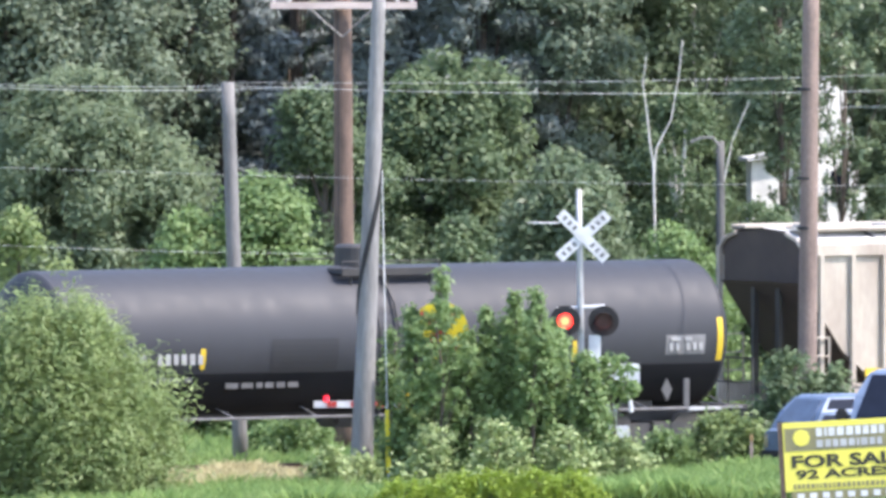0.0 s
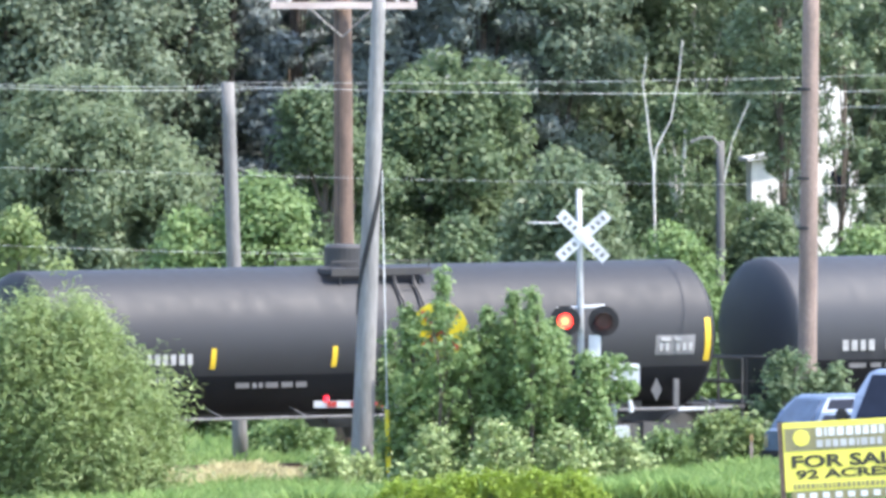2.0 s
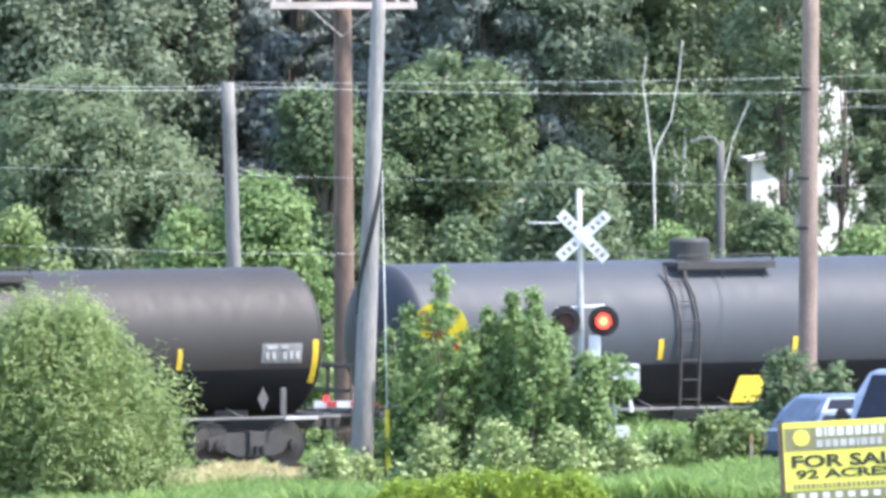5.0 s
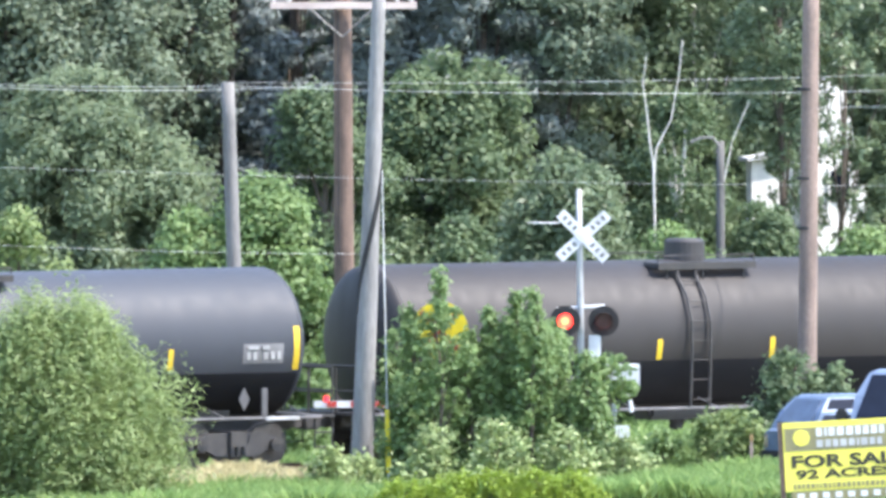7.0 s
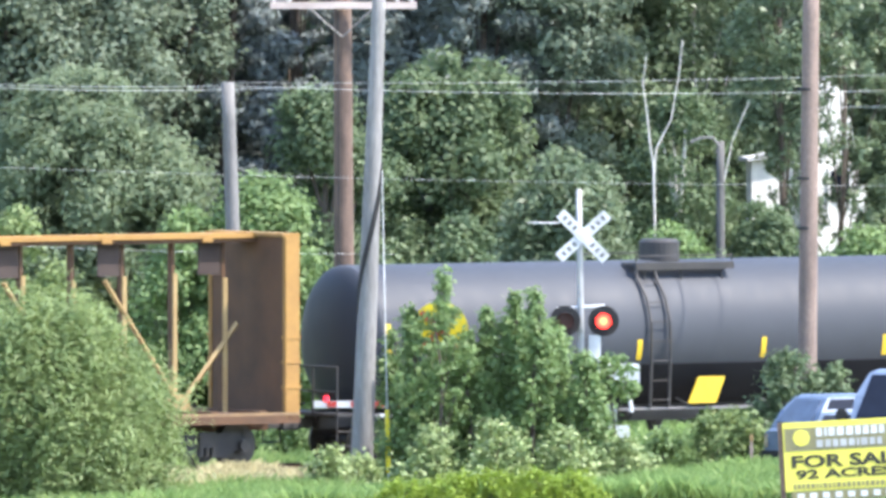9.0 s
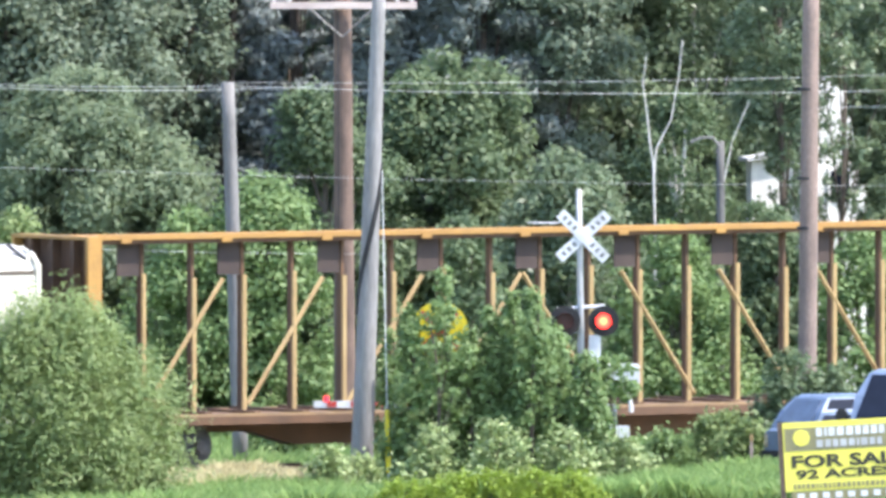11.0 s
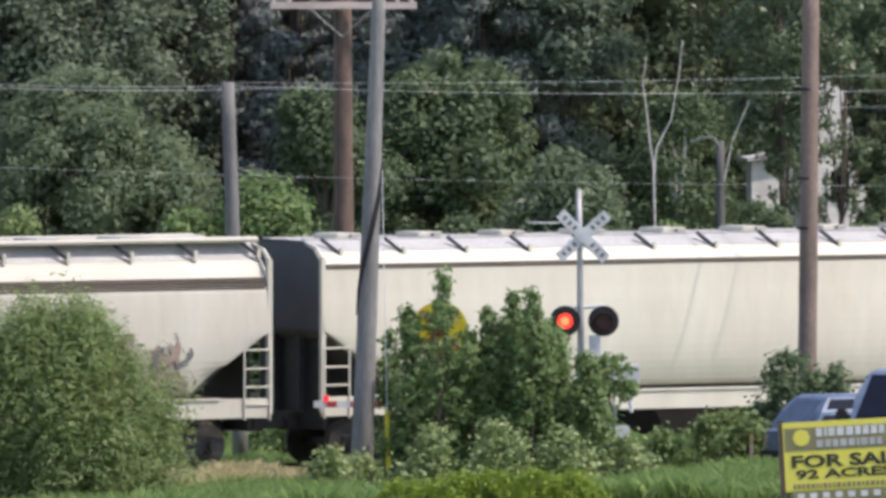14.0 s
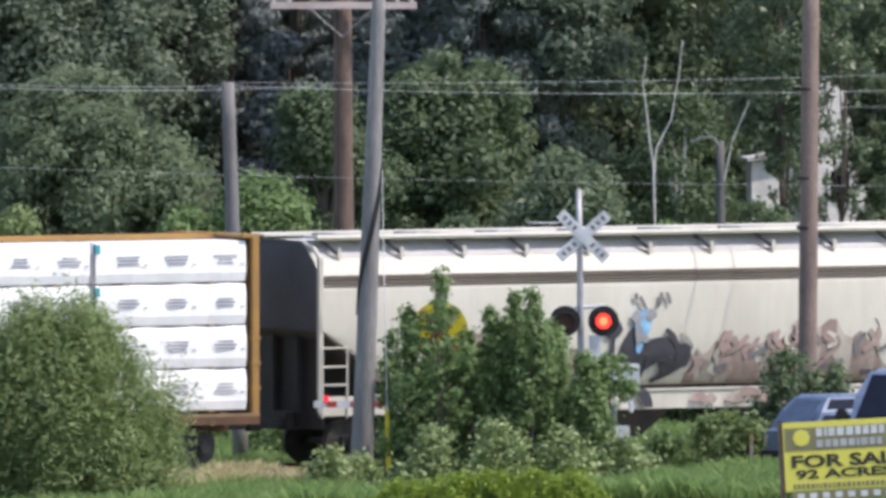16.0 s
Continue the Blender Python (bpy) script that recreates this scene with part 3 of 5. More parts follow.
    marks(car, h - 4.4, 2.25, 0.07, [0.3, 0.45], -1.602, "marking_grey", 0.03)
    marks(car, h - 2.6, 1.62, 0.16, [0.3, 0.12], -1.47, "paint_dark", 0.03)
    if seams:
        for x in np.arange(-h + 2.4, h - 2, 2.35):
            part("side_seam", boxes((x - 0.012, x + 0.012, -1.605, -1.585, 2.3, 3.2)), "marking_grey", car)
    CARS.append((car, START[key]))
    return car


def make_centerbeam(key, label, loaded):
    car = empty("centerbeam_flat_car", on_track(START[key]), label, "flat car", "centerbeam flat cars of the train")
    h, top = 11.15, 4.66
    # deck, side sills and centre sill
    part("deck", boxes((-h, h, -1.36, 1.36, 1.02, 1.10)), "beam_rust", car)
    for y in (-1.41, 1.41):
        part("side_sill", boxes((-h, h, y - 0.05, y + 0.05, 0.90, 1.06)), "beam_rust", car)
        part("sill_cap", boxes((-h, h, y - 0.055, y + 0.055, 1.062, 1.12)), "deck_edge", car, "worn yellow edge of the deck")
    part("centre_sill", loft([[(x, -0.3, 1.0), (x, 0.3, 1.0), (x, 0.25, z), (x, -0.25, z)] for x, z in ((-h, 0.72), (-6.5, 0.7), (-5.5, 0.42), (5.5, 0.42), (6.5, 0.7), (h, 0.72))]), "beam_rust", car)
    for i in range(19):
        x = -h + 0.6 + i * 1.16
        part("deck_riser", boxes((x - 0.08, x + 0.08, -1.38, 1.38, 1.10, 1.16)), "beam_rust", car)
    # bulkheads with ribs and edge posts
    for s in (-1, 1):
        back = 0.18 if loaded else 0.32
        x0, x1 = sorted((s * (h - back), s * (h - back + 0.1)))
        part("bulkhead", boxes((x0, x1, -1.34, 1.34, 1.10, top)), "beam_rust", car, "rust-brown steel bulkhead")
        bm = bmesh.new()
        for y in (-0.8, 0.0, 0.8):
            a, b = sorted((s * (h - back + 0.1), s * (h - 0.03)))
            box(bm, a, b, y - 0.07, y + 0.07, 1.1, top)
        part("bulkhead_rib", bm, "beam_rust", car)
        for y in (-1.40, 1.40):
            a, b = sorted((s * (h - (0.17 if loaded else 0.34)), s * h))
            bm = boxes((a, b, y - 0.06, y + 0.06, 0.95, top + 0.02), bevel=0.01)
            for z in (1.6, 2.1, 2.6):
                box(bm, a - 0.02, b + 0.02, y - 0.075, y + 0.075, z, z + 0.06)
            part("edge_post", bm, "beam_yellow", car, "mustard-yellow edge post")
        part("bulkhead_cap", boxes((min(s * (h - 0.4), s * h), max(s * (h - 0.4), s * h), -1.46, 1.46, top, top + 0.07)), "beam_yellow", car)
        make_coupler(car, s * (h + 0.0), s)
        make_bogie(car, s * (h - 2.0))
    # the long truss over the centre line
    part("top_chord", boxes((-h + 0.3, h - 0.3, -0.34, 0.34, top - 0.03, top + 0.05), (-h + 0.3, h - 0.3, -0.36, -0.28, top - 0.04, top + 0.06), (-h + 0.3, h - 0.3, 0.28, 0.36, top - 0.04, top + 0.06)), "beam_yellow", car, "mustard-yellow top chord")
    # dark strips below the flanges stand in for the chord's shaded underside
    part("chord_underside", boxes((-h + 0.3, h - 0.3, -0.3, -0.26, top - 0.13, top - 0.03), (-h + 0.3, h - 0.3, 0.26, 0.3, top - 0.13, top - 0.03)), "beam_rust", car)
    n = 18
    for i in range(n):
        x = -h + 0.95 + i * (2 * h - 1.9) / (n - 1)
        xs = x if loaded else x - 0.11
        part("truss_post", boxes((x - 0.035, x + 0.035, -0.08, 0.08, 1.1, top)), "beam_rust", car)
        part("stake", boxes((xs - 0.048, xs + 0.048, -0.34, -0.28, 1.1, 3.88 + 0.06 * math.sin(i * 2.1)), bevel=0.008), "stake_yellow", car)
        if not loaded and i % 2 == 1:
            # plates coloured darker than the rusty steel to carry their shade
            part("gusset_plate", boxes((xs - 0.5, xs + 0.02, -0.1, -0.07, top - 0.78, top - 0.02)), "rust_shade", car)
            part("chord_tab", boxes((x - 0.68, x - 0.44, -0.385, -0.365, top - 0.11, top - 0.01)), "beam_yellow", car)
    if not loaded:
        # braces that rise towards the middle of the car, every second bay, and one at each end
        bay = 2 * (2 * h - 1.9) / (n - 1)
        for s in (-1, 1):
            for k in range(4):
                x = s * (0.02 + k * bay)
                part("diagonal_brace", rod([(x + s * 1.8, -0.31, 1.25), (x, -0.31, 3.8)], 0.055, 4), "stake_yellow", car)
            f = s * (h - 2.25)
            part("foot_gusset", plate([(f - 0.36, 1.14), (f + 0.36, 1.14), (f + 0.28, 1.4), (f + 0.1, 1.5), (f - 0.1, 1.5), (f - 0.28, 1.4)], -0.37, -0.345), "stake_yellow", car, "worn yellow gusset plate")
            part("diagonal_brace", rod([(s * (h - 0.77), -0.31, 2.9), (s * (h - 2.1), -0.31, 1.3)], 0.055, 4), "stake_yellow", car)
    CARS.append((car, START[key]))
    return car


def make_lumber(car):
    """Wrapped bundles in four layers, tied down on the loaded car; they ride with it."""
    h = 11.15
    rnd = random.Random(4)
    x = h - 0.24
    while x > -h + 1.5:
        w = 3.68
        for layer in range(4):
            z = 1.18 + layer * 0.862
            bm = bmesh.new()
            secs = []
            for i in range(13):
                xx = x - w + 0.04 + (w - 0.08) * i / 12
                puff = 0.015 * math.sin(i * 1.7 + layer) + 0.01 * rnd.random()
                secs.append([(xx, -1.36 - puff, z + 0.02), (xx, -1.40 - puff, z + 0.2), (xx, -1.40 - puff, z + 0.62), (xx, -1.36, z + 0.835 + puff), (xx, -0.4, z + 0.84), (xx, -0.4, z + 0.02)])
            b = part("lumber_pack", loft(secs), "wrap_white", None, "white plastic-wrapped lumber bundle stacked on a flat car")
            b.matrix_world = on_track(START["beam_i"])
            tagged(b, category="lumber", group="lumber bundles on the flat car")
            CARS.append((b, START["beam_i"]))
            for m in range(3):
                prints = bmesh.new()
                cx = x - 0.55 - m * 1.15
                for row in range(3):
                    ln = rnd.uniform(0.3, 0.55)
                    zz = z + 0.52 - row * 0.07
                    box(prints, cx - ln / 2, cx + ln / 2, -1.435, -1.425, zz, zz + 0.035)
                box(prints, cx + 0.36, cx + 0.44, -1.435, -1.425, z + 0.36, z + 0.39)
                part("print", prints, "wrap_print", b, "grey unreadable print")
            if layer > 1:
                part("end_tag", boxes((x - w - 0.02, x - w + 0.14, -1.45, -1.43, z + 0.62, z + 0.8)), "strap_teal", b, "teal tag")
            for d in (0.9, 2.9):
                part("dunnage", boxes((x - d, x - d + 0.09, -1.37, -0.45, z - 0.02, z + 0.03)), "stake_yellow", b)
        part("strap", rod([(x - w + 0.0, -1.46, 1.12), (x - w + 0.0, -1.46, 4.6)], 0.015, 5), "paint_dark", car)
        x -= w + 0.02


def blot(rnd, cx, cz, w, hgt, n=14, spike=0.35):
    return [(cx + math.cos(a) * w * (1 + rnd.uniform(-spike, spike)), cz + math.sin(a) * hgt * (1 + rnd.uniform(-spike, spike))) for a in (2 * math.pi * i / n for i in range(n))]


def hopper_side(z):
    prof = hopper_profile(False)
    for (o0, z0), (o1, z1) in zip(prof, prof[1:]):
        if z1 <= z <= z0:
            return -(o0 + (o1 - o0) * (z0 - z) / max(z0 - z1, 1e-6))
    return -1.5


def painted_shape(car, outline, mat, out):
    """A painted patch that follows the side sheet."""
    bm = bmesh.new()
    vs = [bm.verts.new((x, hopper_side(min(max(z, 1.55), 3.8)) - out, min(max(z, 1.52), 3.8))) for x, z in outline]
    cx, cz = sum(x for x, _ in outline) / len(outline), sum(z for _, z in outline) / len(outline)
    mid = bm.verts.new((cx, hopper_side(cz) - out, cz))
    for a, b in zip(vs, vs[1:] + vs[:1]):
        if (a.co - b.co).length > 1e-4:
            bm.faces.new((a, b, mid))
    part("painted_patch", bm, mat, car, "spray-painted patch")


def ribbon(car, pts, wide, mat, out):
    """A painted stroke that follows the side sheet and the sill below it."""
    bm = bmesh.new()
    rows = []
    for i, (x, z) in enumerate(pts):
        (xa, za), (xb, zb) = pts[max(i - 1, 0)], pts[min(i + 1, len(pts) - 1)]
        d = Vector((xb - xa, zb - za)).normalized()
        w = wide * (0.6 + 0.4 * math.sin(math.pi * (i + 0.5) / len(pts))) / 2
        row = []
        for k in (-1, 1):
            px, pz = x - d.y * w * k, min(max(z + d.x * w * k, 1.06), 3.4)
            row.append(bm.verts.new((px, (hopper_side(max(pz, 1.55)) if pz > 1.46 else -1.6) - out, pz)))
        rows.append(row)
    for p, q in zip(rows, rows[1:]):
        bm.faces.new((p[0], p[1], q[1], q[0]))
    part("painted_stroke", bm, mat, car, "spray-painted stroke")


def painted_column(car, xa, xb, za, zb, mat):
    """A strip of paint from the side sheet's foot up to the heights za and zb."""
    bm = bmesh.new()
    rows = []
    for k in range(11):
        row = []
        for x, top in ((xa, za), (xb, zb)):
            z = 1.52 + (top - 1.52) * k / 10
            row.append(bm.verts.new((x, hopper_side(z) - 0.012, z)))
        rows.append(row)
    for p, q in zip(rows, rows[1:]):
        bm.faces.new((p[0], p[1], q[1], q[0]))
    part("painted_patch", bm, mat, car, "spray-painted patch")


def make_graffiti(car):
    rnd = random.Random(11)
    for x0, x1, tall in ((-5.6, -2.7, 2.6), (-2.75, -1.0, 2.35), (0.95, 3.1, 2.45), (2.9, 6.0, 2.7)):
        # tan ground of the lettering, with a jagged upper edge
        n = 16
        top = [(x0 + (x1 - x0) * i / n, tall - 0.75 * abs(2 * i / n - 0.9) ** 2 + rnd.uniform(-0.18, 0.18)) for i in range(n + 1)]
        for (xa, za), (xb, zb) in zip(top, top[1:]):
            painted_column(car, xa, xb, za, zb, rnd.choice(("paint_tan", "paint_tan", "hopper_tan")))
        for i in range(24):
            x, z = rnd.uniform(x0, x1 - 0.2), rnd.uniform(1.6, tall - 0.3)
            h, lean, curl = rnd.uniform(0.18, 0.5), rnd.uniform(-0.3, 0.5), rnd.uniform(-0.25, 0.25)
            pts = [(x + lean * g + curl * math.sin(3.1 * g), z + h * g) for g in (k / 7 for k in range(8))]
            ribbon(car, pts, rnd.uniform(0.06, 0.15), ("paint_rust", "hopper_tan", "paint_tan", "paint_rust", "hopper_cream", "paint_tan", "paint_rust", "marking_grey")[i % 8], 0.018 + 0.002 * i)
        for i in range(5):
            x = rnd.uniform(x0, x1 - 0.6)
            ribbon(car, [(x + 0.12 * k, rnd.uniform(1.15, 1.35)) for k in range(6)], 0.2, ("paint_tan", "paint_rust", "hopper_tan")[i % 3], 0.02 + 0.002 * i)
    # the painted figure: a dark body, limbs and ears as strokes, a blue patch with pale spots
    def figure(pts, mat, out):
        painted_shape(car, [(0.0128 * x - 0.18, 2.66 - 0.0115 * z) for x, z in pts], mat, out)

    def stroke(pts, wide, mat, out):
        line = []
        for (xa, za), (xb, zb) in zip(pts, pts[1:]):
            line += [(0.0128 * (xa + (xb - xa) * g) - 0.18, 2.66 - 0.0115 * (za + (zb - za) * g)) for g in (0, 0.33, 0.67)]
        line.append((0.0128 * pts[-1][0] - 0.18, 2.66 - 0.0115 * pts[-1][1]))
        ribbon(car, line, wide, mat, out)

    figure([(-40, 30), (-24, 2), (-10, -8), (8, 20), (40, 14), (70, 25), (82, 42), (62, 48), (34, 58), (8, 76), (2, 103), (-20, 103), (-24, 76), (-42, 56)], "paint_dark", 0.05)
    for k, (x, z, w, h) in enumerate(((-56, -1, 0.25, 0.21), (-46, 72, 0.2, 0.12), (80, 48, 0.2, 0.26), (52, 66, 0.17, 0.2))):
        painted_shape(car, blot(rnd, 0.0128 * x - 0.18, 2.66 - 0.0115 * z, w, h, 12, 0.15), "paint_dark", 0.054 + 0.004 * k)
    stroke([(-54, 10), (-56, 42), (-48, 66), (-28, 62)], 0.11, "paint_dark", 0.06)
    stroke([(46, 2), (58, 14), (70, 34)], 0.16, "paint_dark", 0.062)
    stroke([(88, 58), (56, 78), (24, 94)], 0.14, "paint_dark", 0.064)
    stroke([(36, 54), (50, 80)], 0.2, "paint_dark", 0.066)
    stroke([(-4, 108), (6, 122), (14, 142)], 0.26, "paint_dark", 0.068)
    for ear in ([(-10, -68), (-11, -52)], [(-4, -58), (8, -34)], [(38, -72), (37, -52), (30, -40)], [(48, -66), (54, -44)]):
        stroke(ear, 0.1, "marking_grey", 0.07)
    figure([(-18, -30), (-4, -32), (14, -36), (22, -22), (16, -2), (4, 22), (-4, 44), (-12, 40), (-12, 8)], "paint_blue", 0.074)
    for k, (x, z, w, h) in enumerate(((-10, -20, 0.13, 0.13), (16, -24, 0.12, 0.12), (-8, 8, 0.09, 0.22), (4, 18, 0.1, 0.08))):
        painted_shape(car, blot(rnd, 0.0128 * x - 0.18, 2.66 - 0.0115 * z, w, h, 12, 0.3), "marking_white", 0.078 + 0.004 * k)


# ---- poles and wires ----
def make_pole(name, label, mat, foot, head, r0, r1):
    pts = [Vector(foot).lerp(Vector(head), i / 10) for i in range(11)]
    rnd = random.Random(name + label)
    rad = [r0 + (r1 - r0) * i / 10 + rnd.uniform(-0.004, 0.004) for i in range(11)]
    pole = empty("utility_pole", Matrix.Translation(foot), label, "utility pole")
    bm = tube(bmesh.new(), [p - Vector(foot) for p in pts], rad, 20)
    part("shaft", bm, mat, pole, smooth=True)
    return pole


def make_wire(a, b, sag, r=0.012, label="thin overhead wire between poles"):
    a, b = Vector(a), Vector(b)
    pts = [a.lerp(b, i / 24) - Vector((0, 0, sag * 4 * (i / 24) * (1 - i / 24))) for i in range(25)]
    tagged(part("overhead_wire", rod(pts, r * 0.42, 5), "wire", None, label), category="wire", group="overhead wires")


def make_poles():
    leaning = make_pole("a", "weathered grey wooden pole, leaning, with dark cables down its side", "pole_silver", (-1.649, 403, -0.617), (-1.245, 403, 10.215), 0.235, 0.125)
    f = Vector((-1.649, 403, -0.617))
    bm = bmesh.new()
    for k in range(3):
        pts = []
        for i in range(16):
            g = i / 15
            z = 6.3 - 2.7 * g - 0.16 * k - f.z
            axis, rr = 0.404 * z / 10.83, 0.235 - 0.11 * z / 10.83
            ang = math.pi * (0.05 + 0.95 * g)
            pts.append((axis + math.cos(ang) * (rr + 0.012), -math.sin(ang) * (rr + 0.012), z))
        tube(bm, pts, 0.02, 6)
    part("cable", bm, "cable_black", leaning, "dark cable")
    part("guy_wire", rod([Vector((-1.211, 403, 6.176)) - f, Vector((-1.073, 401.5, -0.164)) - f], 0.012, 5), "wire", leaning)
    part("guy_marker", rod([Vector((-1.102, 401.9, 1.433)) - f, Vector((-1.079, 401.6, 0.19)) - f], 0.048, 8), "warning_yellow", leaning, "yellow guy-wire marker")
    brown = make_pole("b", "tall reddish-brown wooden pole with a crossarm", "pole_brown", (-2.042, 424, -0.55), (-2.101, 424, 9.441), 0.235, 0.185)
    f = Vector((-2.042, 424, -0.55))
    a, b = Vector((-3.608, 423.7, 9.092)) - f, Vector((-0.542, 423.7, 9.127)) - f
    bm = boxes((a.x, b.x, a.y - 0.06, a.y + 0.06, a.z - 0.075, a.z + 0.075), bevel=0.008)
    part("crossarm", bm, "arm_wood", brown, "pale weathered wooden crossarm")
    bm = rod([Vector((-2.782, 423.6, 9.023)) - f, Vector((-2.099, 423.6, 8.433)) - f, Vector((-1.462, 423.6, 9.023)) - f], 0.022, 4)
    part("crossarm_brace", bm, "pole_grey", brown)
    for px in (0.08, 0.4, 2.65, 2.95):
        part("insulator", rod([(a.x + px, a.y, a.z + 0.07), (a.x + px, a.y, a.z + 0.14), (a.x + px, a.y, a.z + 0.24)], [0.03, 0.055, 0.03], 10), "sign_white", brown)
    part("ground_wire", rod([Vector((-2.194, 423.75, 8.973)) - f, Vector((-2.17, 423.75, 3.663)) - f], 0.012, 5), "cable_black", brown)
    make_pole("c", "grey weathered wooden pole with a flat top beside the track", "pole_grey", (-4.175, 419, -0.401), (-4.443, 419, 7.582), 0.165, 0.135)
    right = make_pole("d", "reddish-brown wooden pole before the track", "pole_tan", (7.319, 409, -0.352), (7.422, 409, 10.129), 0.20, 0.165)
    f = Vector((7.319, 409, -0.352))
    for z in (5.2, 6.2, 8.0):
        part("band", rod([(0.0, 0, z - 0.03), (0.0, 0, z + 0.03)], 0.19, 16), "cable_black", right)
    # shade on this pole is put into its wood colour
    far = make_pole("e", "thin dark wooden pole with a lamp arm by the trees", "pole_shade", (6.013, 440, -0.855), (6.013, 440, 5.886), 0.105, 0.09)
    f = Vector((6.013, 440, -0.855))
    pts = [Vector(p) - f for p in ((6.01, 439.8, 5.744), (5.851, 439.8, 5.964), (5.582, 439.8, 5.964), (5.361, 439.8, 5.866))]
    part("lamp_arm", rod(pts, 0.03, 6), "pole_grey", far)
    # wires
    make_wire((-13.824, 419.5, 7.782), (-4.446, 419.3, 7.506), 0.12)
    make_wire((-13.873, 421, 7.777), (-2.101, 424, 7.435), 0.25, 0.014)
    make_wire((-4.446, 419.3, 7.506), (14.35, 424, 7.482), 0.2)
    make_wire((-4.446, 419.3, 7.576), (13.17, 424, 7.789), 0.12, 0.010)
    make_wire((-12.701, 421, 5.913), (14.417, 426, 5.259), 0.15, 0.007)
    make_wire((-10.333, 420, 4.241), (-0.991, 424, 3.892), 0.06, 0.009)
    make_wire((-1.2, 423.7, 9.27), (14.0, 409.0, 11.36), 0.0, 0.044, "heavy overhead cable crossing above the track")
    make_wire((-0.2, 423.7, 9.27), (15.4, 409.0, 11.36), 0.0, 0.034, "heavy overhead cable crossing above the track")
    make_wire((7.422, 409, 7.282), (13.673, 404, 7.67), 0.08, 0.012)


# ---- crossing signal ----
def make_signal():
    Y = 409.0
    s = 0.01138
    foot = Vector((2.79, Y, -0.45))
    sig = empty("crossing_signal", Matrix.Translation(foot), "silver railway crossing signal with crossbuck, red lamps and gate", "crossing signal")

    def at(px, py, y=0.0):
        return Vector(((px - 1027) * s, y, 4.86 - (py - 441) * s))

    part("mast", rod([(0, 0, 0), at(1026, 600), at(1024, 450), at(1022, 334)], [0.075, 0.07, 0.062, 0.055], 14), "signal_metal", sig, smooth=True)
    part("base", boxes((-0.25, 0.25, -0.25, 0.25, 0, 0.3), bevel=0.03), "signal_metal", sig)
    c = at(1030, 417, -0.09)
    for k, (ang, yy) in enumerate(((-42, 0.0), (45, -0.025))):
        bm = boxes((-0.66, 0.66, -0.01, 0.01, -0.115, 0.115), bevel=0.006)
        blade = part("crossbuck_blade", bm, "sign_white", sig, "white crossbuck blade with worn dark letters")
        blade.matrix_local = Matrix.Translation(c + Vector((0, yy, 0))) @ Matrix.Rotation(radians(ang), 4, "Y")
        for x in (-0.52, -0.38, -0.24, 0.26, 0.4, 0.54):
            part("lettering_bar", boxes((x - 0.03, x + 0.03, -0.014, -0.0105, -0.05, 0.05)), "marking_grey", blade)
    part("side_rod", rod([at(930, 393, -0.03), at(985, 394, -0.03), at(1000, 386, -0.03)], [0.012, 0.016, 0.02], 6), "sign_white", sig)
    part("lamp_arm", rod([at(984, 546), at(1068, 541)], 0.035, 8), "sign_white", sig)
    for px, name in ((998, "left"), (1066, "right")):
        o = at(px, 567, -0.18)
        head = part("lamp_head", rod([o + Vector((0, 0.16, 0)), o + Vector((0, 0.10, 0)), o + Vector((0, 0.03, 0))], [0.09, 0.15, 0.16], 20), "signal_black", sig, "black round flashing lamp head")
        bm = bmesh.new()
        ring_o, ring_i = 0.31, 0.155
        vo = [[bm.verts.new(o + Vector((math.cos(a) * r, y, math.sin(a) * r))) for a in (2 * math.pi * k / 32 for k in range(32))] for r, y in ((ring_i, 0.02), (ring_o, 0.02), (ring_o, 0.035), (ring_i, 0.035))]
        for a, b in zip(vo, vo[1:] + vo[:1]):
            for k in range(32):
                bm.faces.new((a[k], a[(k + 1) % 32], b[(k + 1) % 32], b[k]))
        part("backing_disc", bm, "signal_black", head)
        bm = bmesh.new()
        arc = [radians(d) for d in range(-20, 201, 10)]
        for r in (0.172, 0.18):
            rows = [[bm.verts.new(o + Vector((math.cos(a) * r, y, math.sin(a) * r))) for a in arc] for y in (0.02, -0.24)]
            for k in range(len(arc) - 1):
                bm.faces.new((rows[0][k], rows[0][k + 1], rows[1][k + 1], rows[1][k]))
        part("visor", bm, "signal_black", head)
        lens = part("lens", rod([o + Vector((0, 0.0, 0)), o + Vector((0, -0.02, 0)), o + Vector((0, -0.035, 0))], [0.155, 0.15, 0.10], 24), "lamp_glow", head, "glowing red lens")
        part("lens_core", rod([o + Vector((0, -0.034, 0)), o + Vector((0, -0.042, 0))], [0.085, 0.06], 20), "lamp_core", head)
        # added disc that makes the lens look unlit between flashes
        bm = rod([(0, 0.006, 0), (0, -0.006, 0)], 0.158, 24)
        shutter = part("shutter", bm, "lens_dark", head, "added dark red disc that blanks the lens")
        shutter.location = o + Vector((0, -0.06, 0))
        SHUTTERS.append((shutter, o, name))
    # plate, boxes, gate mechanism, arm and counterweights
    part("track_plate", boxes((at(1040, 0).x, at(1061, 0).x, -0.14, -0.12, at(0, 640).z, at(0, 592).z)), "sign_white", sig)
    part("relay_box", boxes((at(1056, 0).x, at(1130, 0).x, -0.2, 0.2, at(0, 682).z, at(0, 644).z), bevel=0.02), "sign_white", sig, "white metal relay box")
    bm = boxes((at(1040, 0).x, at(1090, 0).x, -0.25, 0.25, at(0, 770).z, at(0, 715).z), bevel=0.04)
    part("gate_mechanism", bm, "signal_metal", sig)
